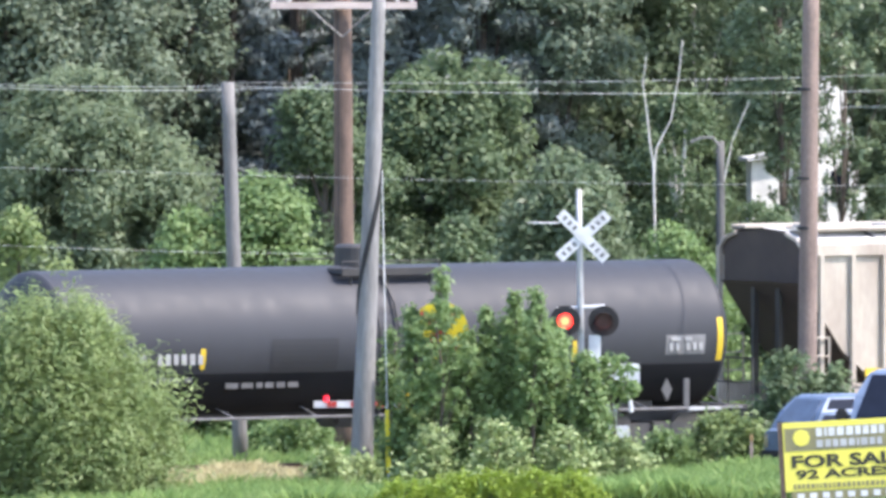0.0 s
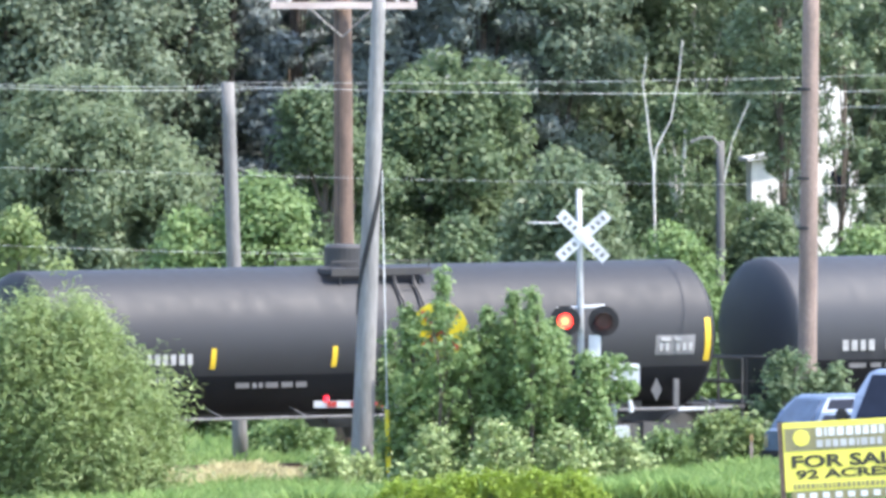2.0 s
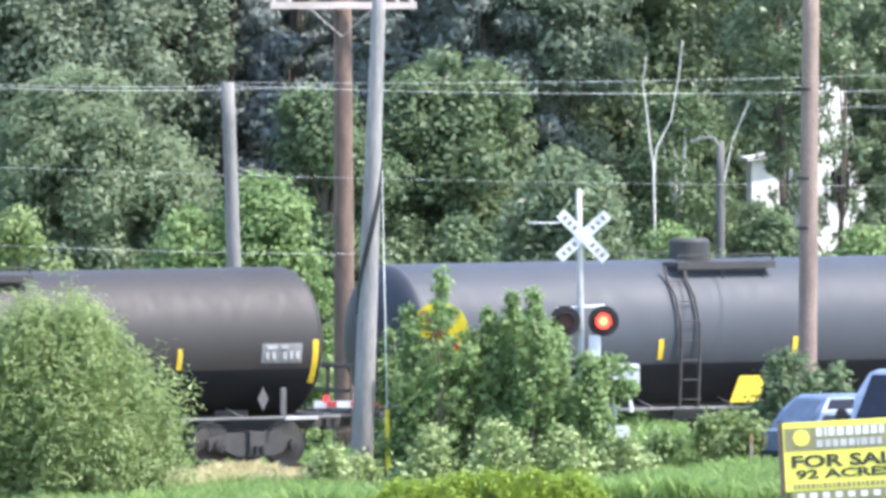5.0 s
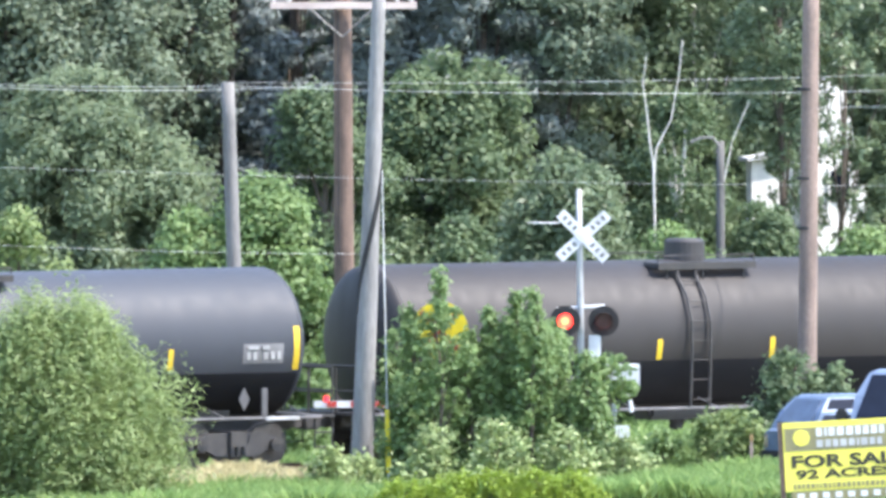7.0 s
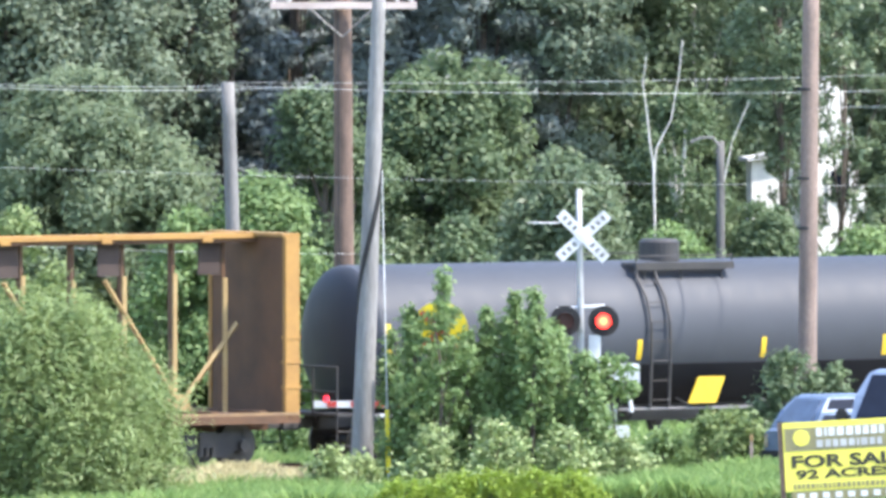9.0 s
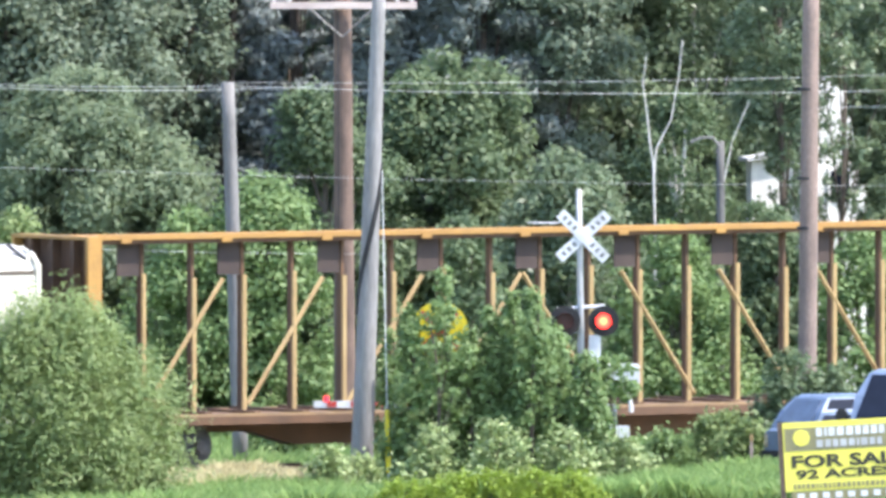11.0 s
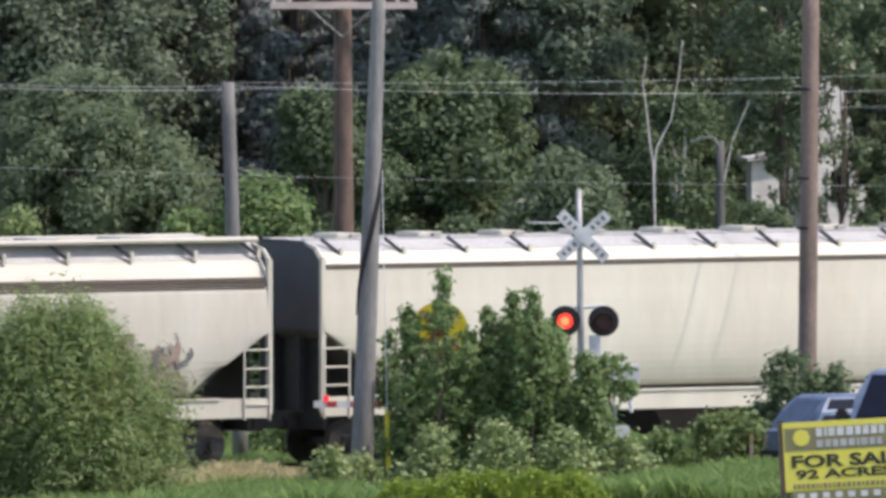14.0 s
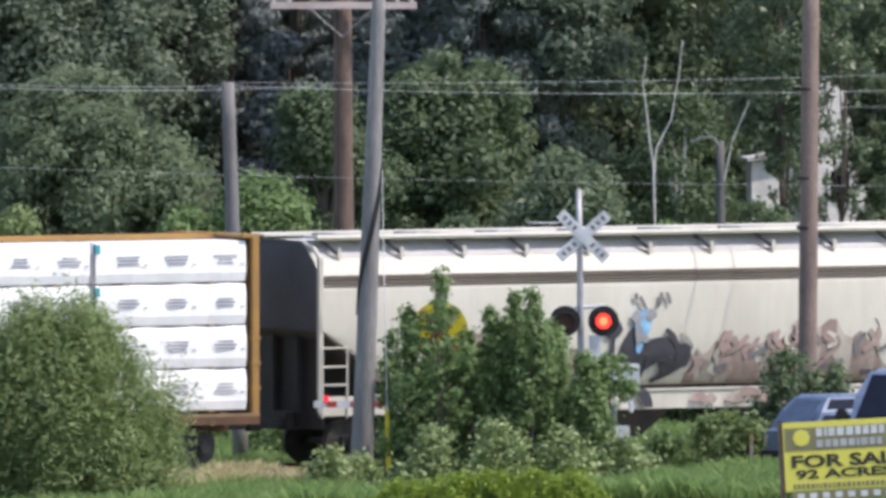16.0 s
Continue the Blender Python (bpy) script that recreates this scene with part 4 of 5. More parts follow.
    arc = [at(1085 + 30 * math.sin(radians(d)), 725 - 44 * math.cos(radians(d)), -0.3) for d in range(-10, 96, 8)]
    part("gate_bracket", rod(arc, 0.045, 6), "sign_white", sig, "curved white gate counterweight bracket")
    part("counterweight", boxes((at(1062, 0).x, at(1112, 0).x, -0.42, -0.3, at(0, 780).z, at(0, 752).z), bevel=0.02), "sign_white", sig)
    x0, x1 = at(553, 0).x, at(1060, 0).x
    n = 12
    arm = part("gate_arm", boxes((x0, x1, -0.33, -0.29, at(0, 720).z, at(0, 708).z)), "sign_white", sig, "white and red striped gate arm")
    for i in range(n):
        a = x0 + (x1 - x0) * (i + 0.55) / n
        part("red_band", boxes((a, a + 0.2, -0.336, -0.284, at(0, 719).z, at(0, 709).z)), "gate_red", arm)
    for px in (575,):
        part("gate_lamp", rod([at(px, 709, -0.31), at(px, 699, -0.31)], [0.06, 0.05], 12), "red_lens", arm, "small red gate lamp")


# ---- signs ----
def text_part(name, words, size, mat, parent, m, width=None):
    cu = bpy.data.curves.new(name, "FONT")
    cu.body, cu.size, cu.extrude, cu.offset, cu.resolution_u = words, size, 0.003, size * 0.035, 3
    tmp = bpy.data.objects.new(name, cu)
    scene.collection.objects.link(tmp)
    bpy.context.view_layer.update()
    me = bpy.data.meshes.new_from_object(tmp.evaluated_get(bpy.context.evaluated_depsgraph_get()))
    bpy.data.objects.remove(tmp)
    wide = max(v.co.x for v in me.vertices) - min(v.co.x for v in me.vertices)
    if width:
        for v in me.vertices:
            v.co.x *= width / wide
    me.materials.clear()
    me.materials.append(M[mat])
    ob = new(name, me)
    ob.parent = parent
    ob.matrix_local = m
    return ob


def make_sale_sign():
    Y = 352.0
    foot = Vector((5.99, Y, 1.08))
    sign = empty("sale_sign", Matrix.Translation(foot) @ pose(0, 0, 0, ry=-3.2), "yellow land-for-sale board with black letters on dark posts", "sign")
    w = 2.44
    z0, z1 = 1.888 - 1.15, 3.085 - 1.15
    zm = 2.584 - 1.15
    part("board", boxes((0, w, 0, 0.02, z0, z1), bevel=0.003), "sale_yellow", sign)
    part("band", boxes((0.03, 1.98, -0.006, -0.002, zm, z1 - 0.1)), "sale_olive", sign, "dark olive band")
    part("emblem", disc(bmesh.new(), (0.32, -0.010, (zm + z1) / 2 - 0.02), (0, 1, 0), 0.15, 0.008, 8), "sale_yellow", sign)
    for row, (x, zz, hh, ws) in enumerate(((0.58, zm + 0.24, 0.15, [0.12, 0.05, 0.13, 0.14, 0.14, 0.11, 0.12, 0.12, 0.11]), (0.58, zm + 0.05, 0.13, [0.13, 0.11, 0.11, 0.13, 0.12, 0.05, 0.13, 0.11, 0.1]))):
        for k in ws:
            part("white_bar", boxes((x, x + k * 0.88, -0.012, -0.008, zz, zz + hh)), "sign_white" if row == 0 else "marking_faint", sign)
            x += k + 0.02
    flat = pose(0, 0, 0, rx=90)
    text_part("letters", "FOR SALE", 0.29, "letter_black", sign, Matrix.Translation((0.11, -0.006, 2.3 - 1.15)) @ flat, 2.0)
    text_part("letters", "92 ACRES", 0.21, "letter_black", sign, Matrix.Translation((0.19, -0.006, 2.104 - 1.15)) @ flat, 1.68)
    x = 0.14
    rnd = random.Random(3)
    while x < 2.2:
        k = rnd.uniform(0.03, 0.07)
        part("small_bar", boxes((x, x + k, -0.008, -0.004, z0 + 0.035, z0 + 0.125)), "sale_olive", sign)
        x += k + 0.03
    for k in range(9):
        part("rider_bar", boxes((0.2 + k * 0.22, 0.32 + k * 0.22, -0.012, -0.004, z0 - 0.14, z0 - 0.04)), "sign_white", sign)
    part("rider", boxes((0.1, 2.3, -0.003, 0.015, z0 - 0.17, z0 - 0.01)), "sale_olive", sign)
    for x in (-0.04, w):
        part("post", boxes((x - 0.045, x + 0.045, 0.02, 0.11, -0.3, z1 + 0.0), bevel=0.005), "pole_brown", sign)


def make_warning_sign():
    Y = 402.6
    foot = Vector((-0.067, Y, -0.4))
    s = empty("warning_sign", Matrix.Translation(foot), "round yellow railway warning sign grown over by a shrub", "sign")
    zc = 2.989 + 0.4
    part("post", boxes((-0.03, 0.03, 0.02, 0.06, 0, zc)), "signal_metal", s)
    part("disc", disc(bmesh.new(), (0, 0, zc), (0, 1, 0), 0.57, 0.012, 36), "warning_yellow", s)
    for a in (45, -45):
        b = part("cross_bar", boxes((-0.52, 0.52, -0.014, -0.008, -0.05, 0.05)), "gate_red", s)
        b.matrix_local = Matrix.Translation((0, 0 if a > 0 else -0.003, zc)) @ Matrix.Rotation(radians(a), 4, "Y")


# ---- plants ----
def leaf_mesh(name, pts, nrm, size, mat, rng, long=1.7):
    """Diamond-shaped leaves, one at each point, lying across its normal."""
    n = len(pts)
    nrm = nrm / np.maximum(np.linalg.norm(nrm, axis=1, keepdims=True), 1e-6)
    any_ = rng.normal(size=(n, 3))
    u = np.cross(nrm, any_)
    u /= np.maximum(np.linalg.norm(u, axis=1, keepdims=True), 1e-6)
    v = np.cross(nrm, u)
    sz = (size * rng.uniform(0.55, 1.35, n))[:, None]
    a, b = u * sz * 0.5 * long, v * sz * 0.5
    fold = nrm * sz * 0.12
    co = np.stack([pts - a, pts - b + fold, pts + a, pts + b + fold], 1).reshape(-1, 3)
    me = bpy.data.meshes.new(name)
    me.vertices.add(4 * n)
    me.vertices.foreach_set("co", co.astype(np.float32).ravel())
    me.loops.add(4 * n)
    me.loops.foreach_set("vertex_index", np.arange(4 * n, dtype=np.int32))
    me.polygons.add(n)
    me.polygons.foreach_set("loop_start", np.arange(0, 4 * n, 4, dtype=np.int32))
    me.update(calc_edges=True)
    me.materials.append(M[mat])
    return me


def clump_leaves(rng, clumps, per, up=0.5, flat=0.75, jitter=0.9, core=0.45, rim=1.12):
    """Points and normals of leaves on the shells of clumps (x, y, z, r)."""
    pts, nrm = [], []
    for x, y, z, r in clumps:
        n = max(int(per * r * r), 6)
        d = rng.normal(size=(n, 3))
        d /= np.linalg.norm(d, axis=1, keepdims=True)
        rad = r * rng.uniform(core, rim, n)[:, None] * (1 + 0.22 * np.sin(d[:, :1] * 5 + x) * np.cos(d[:, 2:] * 6 + z))
        p = d * rad * np.array([1, 1, flat])
        pts.append(p + np.array([x, y, z]))
        nrm.append(d * 0.8 + np.array([0, 0, up]) + rng.normal(size=(n, 3)) * jitter * 0.6)
    return np.concatenate(pts), np.concatenate(nrm)


def make_tree(name, category, label, foot, height, spread, mat, seed, leaf=0.17, per=260, clump=0.8, count=60, low=0.15, trunk=0.16, bark="bark", shape="round", group="", depth=0.8, up=0.5, flat=0.75, lim=10, long=1.7, core=0.45, rim=1.12, jitter=0.9):
    """A tapered trunk with limbs, and a crown of many small leaves in uneven clumps."""
    rng = np.random.default_rng(seed)
    tree = empty(name, Matrix.Translation(foot), label, category, group)
    clumps = []
    for i in range(count):
        g = rng.uniform(0, 1)
        z = height * (low + (1 - low) * g)
        if shape == "round":
            w = math.sqrt(max(1 - (2 * g - 0.9) ** 2 / 1.25, 0.03))
        elif shape == "cone":
            w = 1.08 - g
        elif shape == "column":
            w = 0.85 * math.sqrt(max(1 - (1.6 * g - 0.75) ** 2, 0.05))
        elif shape == "spire":
            w = max(1 - g ** 1.5, 0.06)
        elif shape == "mound":
            w = math.sqrt(max(1 - g ** 4, 0.02))
        else:
            w = math.sqrt(max(1 - g ** 2.2, 0.02))
        a = rng.uniform(0, 2 * math.pi)
        q = spread * w * math.sqrt(rng.uniform(0.15, 1))
        r = clump * rng.uniform(0.55, 1.25) * (0.6 + 0.4 * w)
        clumps.append((q * math.cos(a), q * math.sin(a) * depth, z - r * 0.3, r))
    bend = [(0.12 * math.sin(k + seed) * k / 6, 0.1 * math.cos(k * 1.3 + seed) * k / 6, height * 0.9 * k / 6) for k in range(7)]
    bm = rod([(x, y, z - 0.3 if k == 0 else z) for k, (x, y, z) in enumerate(bend)], [trunk * (1.15 - k / 6) + 0.015 for k in range(7)], 9)
    part("trunk", bm, bark, tree, smooth=True)
    bm = bmesh.new()
    for x, y, z, r in clumps[:lim]:
        k = min(max(int(z / height * 6 - 1.4), 0), 5)
        b = Vector(bend[k])
        mid = b.lerp(Vector((x, y, z)), 0.5) + Vector((0, 0, 0.15))
        tube(bm, [b, mid, (x, y, z)], [trunk * 0.42, trunk * 0.25, trunk * 0.08 + 0.006], 5)
    if lim:
        part("limb", bm, bark, tree)
    p, n = clump_leaves(rng, clumps, per, up, flat, jitter, core, rim)
    crown = new("crown", leaf_mesh("crown", p, n, leaf, mat, rng, long))
    crown.parent = tree
    return tree, crown


def make_forest():
    trees = [
        # label, x, y, height, spread, material, leaf, per, clump, count, shape, bark, low
        ("grey-green willow tree with a loose rounded crown", -7.764, 440, 7.7, 2.55, "leaf_grey", 0.12, 420, 0.62, 150, "round", "bark", 0.0),
        ("dense green leafy tree behind the willow", -9.068, 450, 13, 3.0, "leaf_hazy", 0.16, 300, 0.8, 110, "round", "bark", 0.1),
        ("tall green leafy tree in the tree line", -6.859, 453, 14, 2.9, "leaf_hazy", 0.16, 300, 0.8, 120, "column", "bark", 0.1),
        ("dark blue-green conifer with drooping boughs", -4.684, 450, 14, 2.6, "leaf_dark", 0.15, 420, 0.55, 120, "cone", "bark", 0.05),
        ("dark blue-green conifer in the tree line", -3.343, 453, 15, 2.7, "leaf_dark", 0.15, 420, 0.55, 120, "cone", "bark", 0.05),
        ("dark spruce with heavy boughs", -1.196, 455, 14, 2.6, "leaf_dark", 0.15, 420, 0.55, 110, "cone", "bark", 0.05),
        ("low green shrub tree under the pole", -3.767, 431, 5.7, 1.75, "leaf_bush", 0.13, 420, 0.5, 95, "dome", "bark", 0.0),
        ("yellow-green shrub at the edge of the woods", -8.945, 432, 5.0, 1.1, "leaf_willow", 0.13, 420, 0.45, 50, "dome", "bark", 0.0),
        ("light green shrub at the edge of the woods", -5.25, 431, 5.0, 1.75, "leaf_bush", 0.13, 420, 0.5, 95, "dome", "bark", 0.0),
        ("broad green maple with a round crown", 0.198, 445, 8.0, 2.6, "leaf_mid", 0.15, 380, 0.62, 120, "round", "bark", 0.0),
        ("green leafy tree behind the crossing", -2.627, 441, 7.6, 1.6, "leaf_mid", 0.14, 380, 0.55, 80, "round", "bark", 0.0),
        ("tall green tree with a high leafy crown", -9.608, 446, 11.5, 1.6, "leaf_hazy", 0.15, 330, 0.6, 80, "round", "bark", 0.45),
        ("tall green tree with a high crown", -8.261, 447, 11.5, 2.0, "leaf_hazy", 0.15, 330, 0.6, 90, "round", "bark", 0.5),
        ("tall green tree with a high crown", -6.236, 449, 11.5, 1.5, "leaf_hazy", 0.15, 330, 0.55, 70, "round", "bark", 0.5),
        ("grey-green spruce with heavy boughs", 0.95, 448, 12.5, 2.7, "leaf_spruce", 0.15, 420, 0.5, 130, "cone", "bark", 0.2),
        ("tall green tree with a high crown", 2.506, 448, 11.5, 1.5, "leaf_hazy", 0.15, 330, 0.55, 80, "round", "bark", 0.5),
        ("grey-green spruce behind the crossarm pole", -1.05, 449, 12, 2.2, "leaf_spruce", 0.15, 420, 0.5, 110, "cone", "bark", 0.25),
        ("tall aspen with glittering leaves and pale stems", 1.469, 455, 14, 2.4, "leaf_aspen", 0.14, 330, 0.7, 110, "column", "birch_bark", 0.1),
        ("tall aspen with pale stems", 3.472, 452, 14.5, 2.2, "leaf_aspen", 0.14, 330, 0.7, 110, "column", "birch_bark", 0.1),
        ("tall aspen with pale leaning stems", 5.623, 453, 14, 2.2, "leaf_aspen", 0.14, 330, 0.65, 105, "column", "birch_bark", 0.12),
        ("aspen with thin drooping twigs", 7.46, 446, 14, 1.5, "leaf_aspen", 0.12, 300, 0.34, 135, "column", "bark", 0.42),
        ("young aspen with pale stems at the edge of the woods", 5.2, 444, 7.2, 1.35, "leaf_mid", 0.13, 330, 0.45, 85, "round", "birch_bark", 0.05),
        ("young aspen at the edge of the woods", 2.768, 440, 6.0, 1.7, "leaf_aspen", 0.14, 380, 0.55, 80, "round", "birch_bark", 0.0),
        ("green shrub tree behind the crossing", 0.553, 432, 4.8, 1.2, "leaf_mid", 0.13, 420, 0.45, 55, "dome", "bark", 0.0),
        ("light green shrub beyond the track", 5.06, 437, 4.4, 1.7, "leaf_bush", 0.13, 420, 0.5, 65, "dome", "bark", 0.0),
        ("light green shrub by the white house", 8.972, 438, 4.4, 1.4, "leaf_bush", 0.13, 420, 0.5, 55, "dome", "bark", 0.0),
        ("green shrub by the white house", 6.85, 443, 4.9, 0.75, "leaf_mid", 0.13, 400, 0.4, 60, "dome", "bark", 0.0),
        ("green shrub by the white house", 7.3, 442, 4.75, 1.0, "leaf_mid", 0.13, 400, 0.42, 85, "dome", "bark", 0.0),
        ("dark tree with leafy boughs over the house", 10.1, 447, 13, 1.2, "leaf_aspen", 0.14, 320, 0.4, 95, "column", "bark", 0.28),
        ("thin aspen with twigs before the white house", 8.75, 446, 9.5, 1.75, "leaf_aspen", 0.12, 400, 0.2, 150, "round", "bark", 0.38),
    ]
    for i, (label, x, y, hgt, spread, mat, leaf, per, clump, count, shape, bark, low) in enumerate(trees):
        # leaf size, leaves, their length, upward lean, flatness and scatter
        habit = {"cone": (0.46, 5.0, 3.2, 0.2, 0.6, 0.8), "aspen": (0.6, 3.0, 2.2, 0.45, 1.1, 0.95), "willow": (0.5, 4.6, 3.2, 0.4, 0.9, 0.7)}
        size, dense, long, up, flat, loose = habit.get("cone" if shape == "cone" else "aspen" if mat == "leaf_aspen" else "willow" if mat == "leaf_grey" else "", (0.6, 3.1, 1.8, 0.5, 0.85, 0.75))
        kind = "tree" if hgt > 5 else "shrub"
        trunk = 0.05 if hgt <= 5 else 0.07 if mat == "leaf_aspen" else 0.13
        make_tree(kind, kind, label, (x, y, -0.4), hgt, spread, mat, 100 + i, leaf * size, per * dense, clump, int(count * 1.4), low, trunk, bark, shape, "trees beyond the track", long=long, up=up, flat=flat, core=0.3, rim=1.25, jitter=loose)
    # the woods behind, and on along the track to both sides
    rng = np.random.default_rng(5)
    clumps = []
    for x in np.arange(-14, 14.1, 0.9):
        for z in np.arange(0.5, 15, 1.3):
            clumps.append((x + rng.uniform(-0.4, 0.4), 462 + rng.uniform(-1.5, 2.5), z + rng.uniform(-0.4, 0.4), 1.0))
            clumps.append((x + rng.uniform(-0.4, 0.4), 468 + rng.uniform(-1.5, 2.5), z + rng.uniform(-0.4, 0.4), 1.1))
    p, n = clump_leaves(rng, clumps, 150, jitter=0.6)
    far = new("far_woods", leaf_mesh("far_woods", p, n, 0.2, "leaf_hazy", rng))
    tagged(far, "dark green woods behind the tree line", "woods", kind="stuff")
    clumps = []
    for k in range(260):
        side = -1 if k % 2 else 1
        x = side * rng.uniform(14, 130)
        clumps.append((x, 455 + max(x, 0) * 0.6 + min(x, 0) * 0.3 + rng.uniform(-5, 8), rng.uniform(0.5, 12), rng.uniform(1.5, 2.6)))
    p, n = clump_leaves(rng, clumps, 30)
    tagged(new("side_woods", leaf_mesh("side_woods", p, n, 0.6, "leaf_mid", rng)), "green woods along the railway", "woods", kind="stuff")
    # bare pale aspen stems that show against the leaves
    stems = (
        (0.034, ((4.70, 442.0, -1.91), (4.59, 442.0, 5.22), (4.65, 442.0, 5.69), (4.97, 442.0, 6.31))),
        (0.028, ((4.60, 442.0, 5.22), (4.50, 442.0, 5.84), (4.45, 442.0, 6.39))),
        (0.02, ((6.16, 442.0, -1.91), (6.10, 442.0, 4.85), (6.30, 442.0, 5.84), (6.66, 442.0, 6.70))),
        (0.015, ((4.45, 442.0, 6.39), (4.35, 442.0, 7.07), (4.43, 442.0, 7.68))),
        (0.016, ((4.97, 442.0, 6.31), (5.14, 442.0, 7.32), (5.22, 442.0, 8.05))),
    )
    for thick, pts in stems:
        tagged(part("aspen_stem", rod(pts, [thick, thick * 0.9, thick * 0.75, thick * 0.5][:len(pts)], 7), "birch_bark", None, "pale slender aspen stem among green leaves"), category="tree stem", group="aspen stems")


def make_near_plants():
    # willow shrub
    tree, crown = make_tree("willow_shrub", "shrub", "bushy yellow-green willow shrub in rough grass", (-7.47, 398, -0.45), 3.95, 2.42, "leaf_willow", 7, 0.038, 2000, 0.5, 200, 0.02, 0.05, "bark", "mound", depth=0.7, long=4.6, lim=14, up=0.6, flat=1.5, core=0.25, rim=1.5, jitter=0.7)
    SWAYS.append((tree, 0.9, 0.0))
    specs = [
        ("thin upright green shrub beside the leaning pole", -1.05, 403.6, 3.55, 0.5, "leaf_bush", 0.064, 1250, 0.25, 60, "spire", 0.8),
        ("upright green shrub in front of the warning sign", -0.638, 401.92, 3.94, 0.68, "leaf_bush", 0.064, 1250, 0.25, 95, "spire", 0.8),
        ("slender pointed green shrub before the warning sign", -0.022, 401.80, 4.75, 0.62, "leaf_bush", 0.064, 1250, 0.25, 100, "spire", 0.8),
        ("low leafy green shrub among others", 0.514, 401.68, 3.44, 0.8, "leaf_bush", 0.064, 1250, 0.25, 115, "spire", 0.8),
        ("leafy upright green shrub among others", 0.917, 401.80, 3.86, 0.72, "leaf_bush", 0.064, 1250, 0.25, 105, "spire", 0.8),
        ("tall leafy green shrub with pointed top", 1.387, 401.80, 4.22, 0.75, "leaf_bush", 0.064, 1250, 0.25, 120, "spire", 0.8),
        ("tall leafy green shrub with pointed top", 1.798, 401.20, 4.29, 0.75, "leaf_bush", 0.064, 1250, 0.25, 120, "spire", 0.8),
        ("leafy green shrub before the flashing lamps", 2.17, 401.80, 3.42, 0.75, "leaf_bush", 0.064, 1250, 0.25, 110, "spire", 0.8),
        ("leafy green shrub before the signal mast", 2.814, 401.20, 3.2, 0.75, "leaf_bush", 0.064, 1250, 0.25, 100, "spire", 0.8),
        ("low leafy green shrub beside the relay box", 3.02, 401.44, 2.75, 0.5, "leaf_bush", 0.064, 1250, 0.25, 60, "spire", 0.8),
        ("broad green shrub with dark hollows", 1.6, 402.3, 3.75, 1.6, "leaf_bush", 0.064, 1500, 0.32, 190, "dome", 0.6),
        ("low green shrub under the warning sign", -0.15, 402.0, 2.85, 0.95, "leaf_bush", 0.064, 1300, 0.28, 110, "dome", 0.7),
        ("round green shrub beside the brown pole", 6.95, 407, 2.85, 1.1, "leaf_mid", 0.07, 1300, 0.32, 90, "dome", 0.4),
        ("low green shrub beside the blue car", 7.9, 407, 2.55, 0.8, "leaf_mid", 0.07, 1300, 0.28, 55, "dome", 0.4),
    ]
    for i, (label, x, y, hgt, spread, mat, leaf, per, clump, count, shape, sway) in enumerate(specs):
        tree, crown = make_tree("shrub", "shrub", label, (x, y, -0.45), hgt, spread, mat, 40 + i, leaf * 1.1, per, clump, count, 0.03, 0.035, "bark", shape, "shrubs before the track", depth=0.6, core=0.25, rim=1.35, flat=0.95, jitter=0.7)
        SWAYS.append((tree, sway, i * 1.3))
    cover, crown = make_tree("shrub", "shrub", "thin leafy twigs hanging before the warning sign", (-0.1, 401.0, -0.45), 4.1, 0.66, "leaf_bush", 61, 0.075, 1000, 0.13, 88, 0.48, 0.02, "bark", "round", "shrubs before the track", depth=0.4, lim=12)
    SWAYS.append((cover, 1.0, 0.7))
    tips, crown = make_tree("shrub", "shrub", "leafy green branch tips before the white relay box", (3.36, 401.6, -0.45), 3.02, 0.52, "leaf_bush", 62, 0.075, 1100, 0.16, 46, 0.73, 0.015, "bark", "round", "shrubs before the track", depth=0.5, lim=10)
    SWAYS.append((tips, 0.8, 1.9))
    low = [
        (758, 399.6, 1.55, 0.62, "leaf_pale"), (880, 399.3, 1.65, 0.8, "leaf_pale"), (1000, 399.4, 1.45, 0.7, "leaf_pale"), (580, 400, 1.1, 0.5, "leaf_pale"), (1100, 401, 1.25, 0.7, "leaf_pale"),
        (1270, 407, 1.5, 0.85, "leaf_willow"), (1180, 406, 1.2, 0.6, "leaf_bush"), (1320, 405, 1.25, 0.6, "leaf_willow"), (636, 400.5, 0.9, 0.35, "leaf_pale"), (530, 421, 1.1, 0.8, "leaf_bush"), (470, 423, 0.8, 0.6, "leaf_bush"),
    ]
    for i, (px, y, hgt, spread, mat) in enumerate(low):
        x = (px - 784) * y / 35930
        make_tree("weed_clump", "weed", {"leaf_pale": "pale flowering weeds among green leaves", "leaf_bush": "low green weeds in the grass by the track", "leaf_willow": "yellow-green weeds beside the track"}[mat], (x, y, ground_height(x, y) - 0.05), hgt, spread, mat, 70 + i, 0.068, 1500, 0.2, 80, 0.05, 0.02, "bark", "dome", "weeds before the track", depth=0.6, core=0.1, rim=1.5, flat=1.3, jitter=1.2)
    for i, px in enumerate((720, 800, 870, 950, 1010)):
        y = 394.5
        x = (px - 784) * y / 35930
        make_tree("goldenrod_clump", "weed", "bright yellow-green flowering weeds", (x, y, ground_height(x, y) - 0.05), 0.72 - 0.1 * (i == 0 or i == 4), 0.72, "leaf_lime", 90 + i, 0.04, 3000, 0.15, 80, 0.05, 0.012, "bark", "dome", "yellow-green weeds", depth=0.6, core=0.1, rim=1.5, flat=1.2, jitter=1.2)
    # grass
    rng = np.random.default_rng(9)

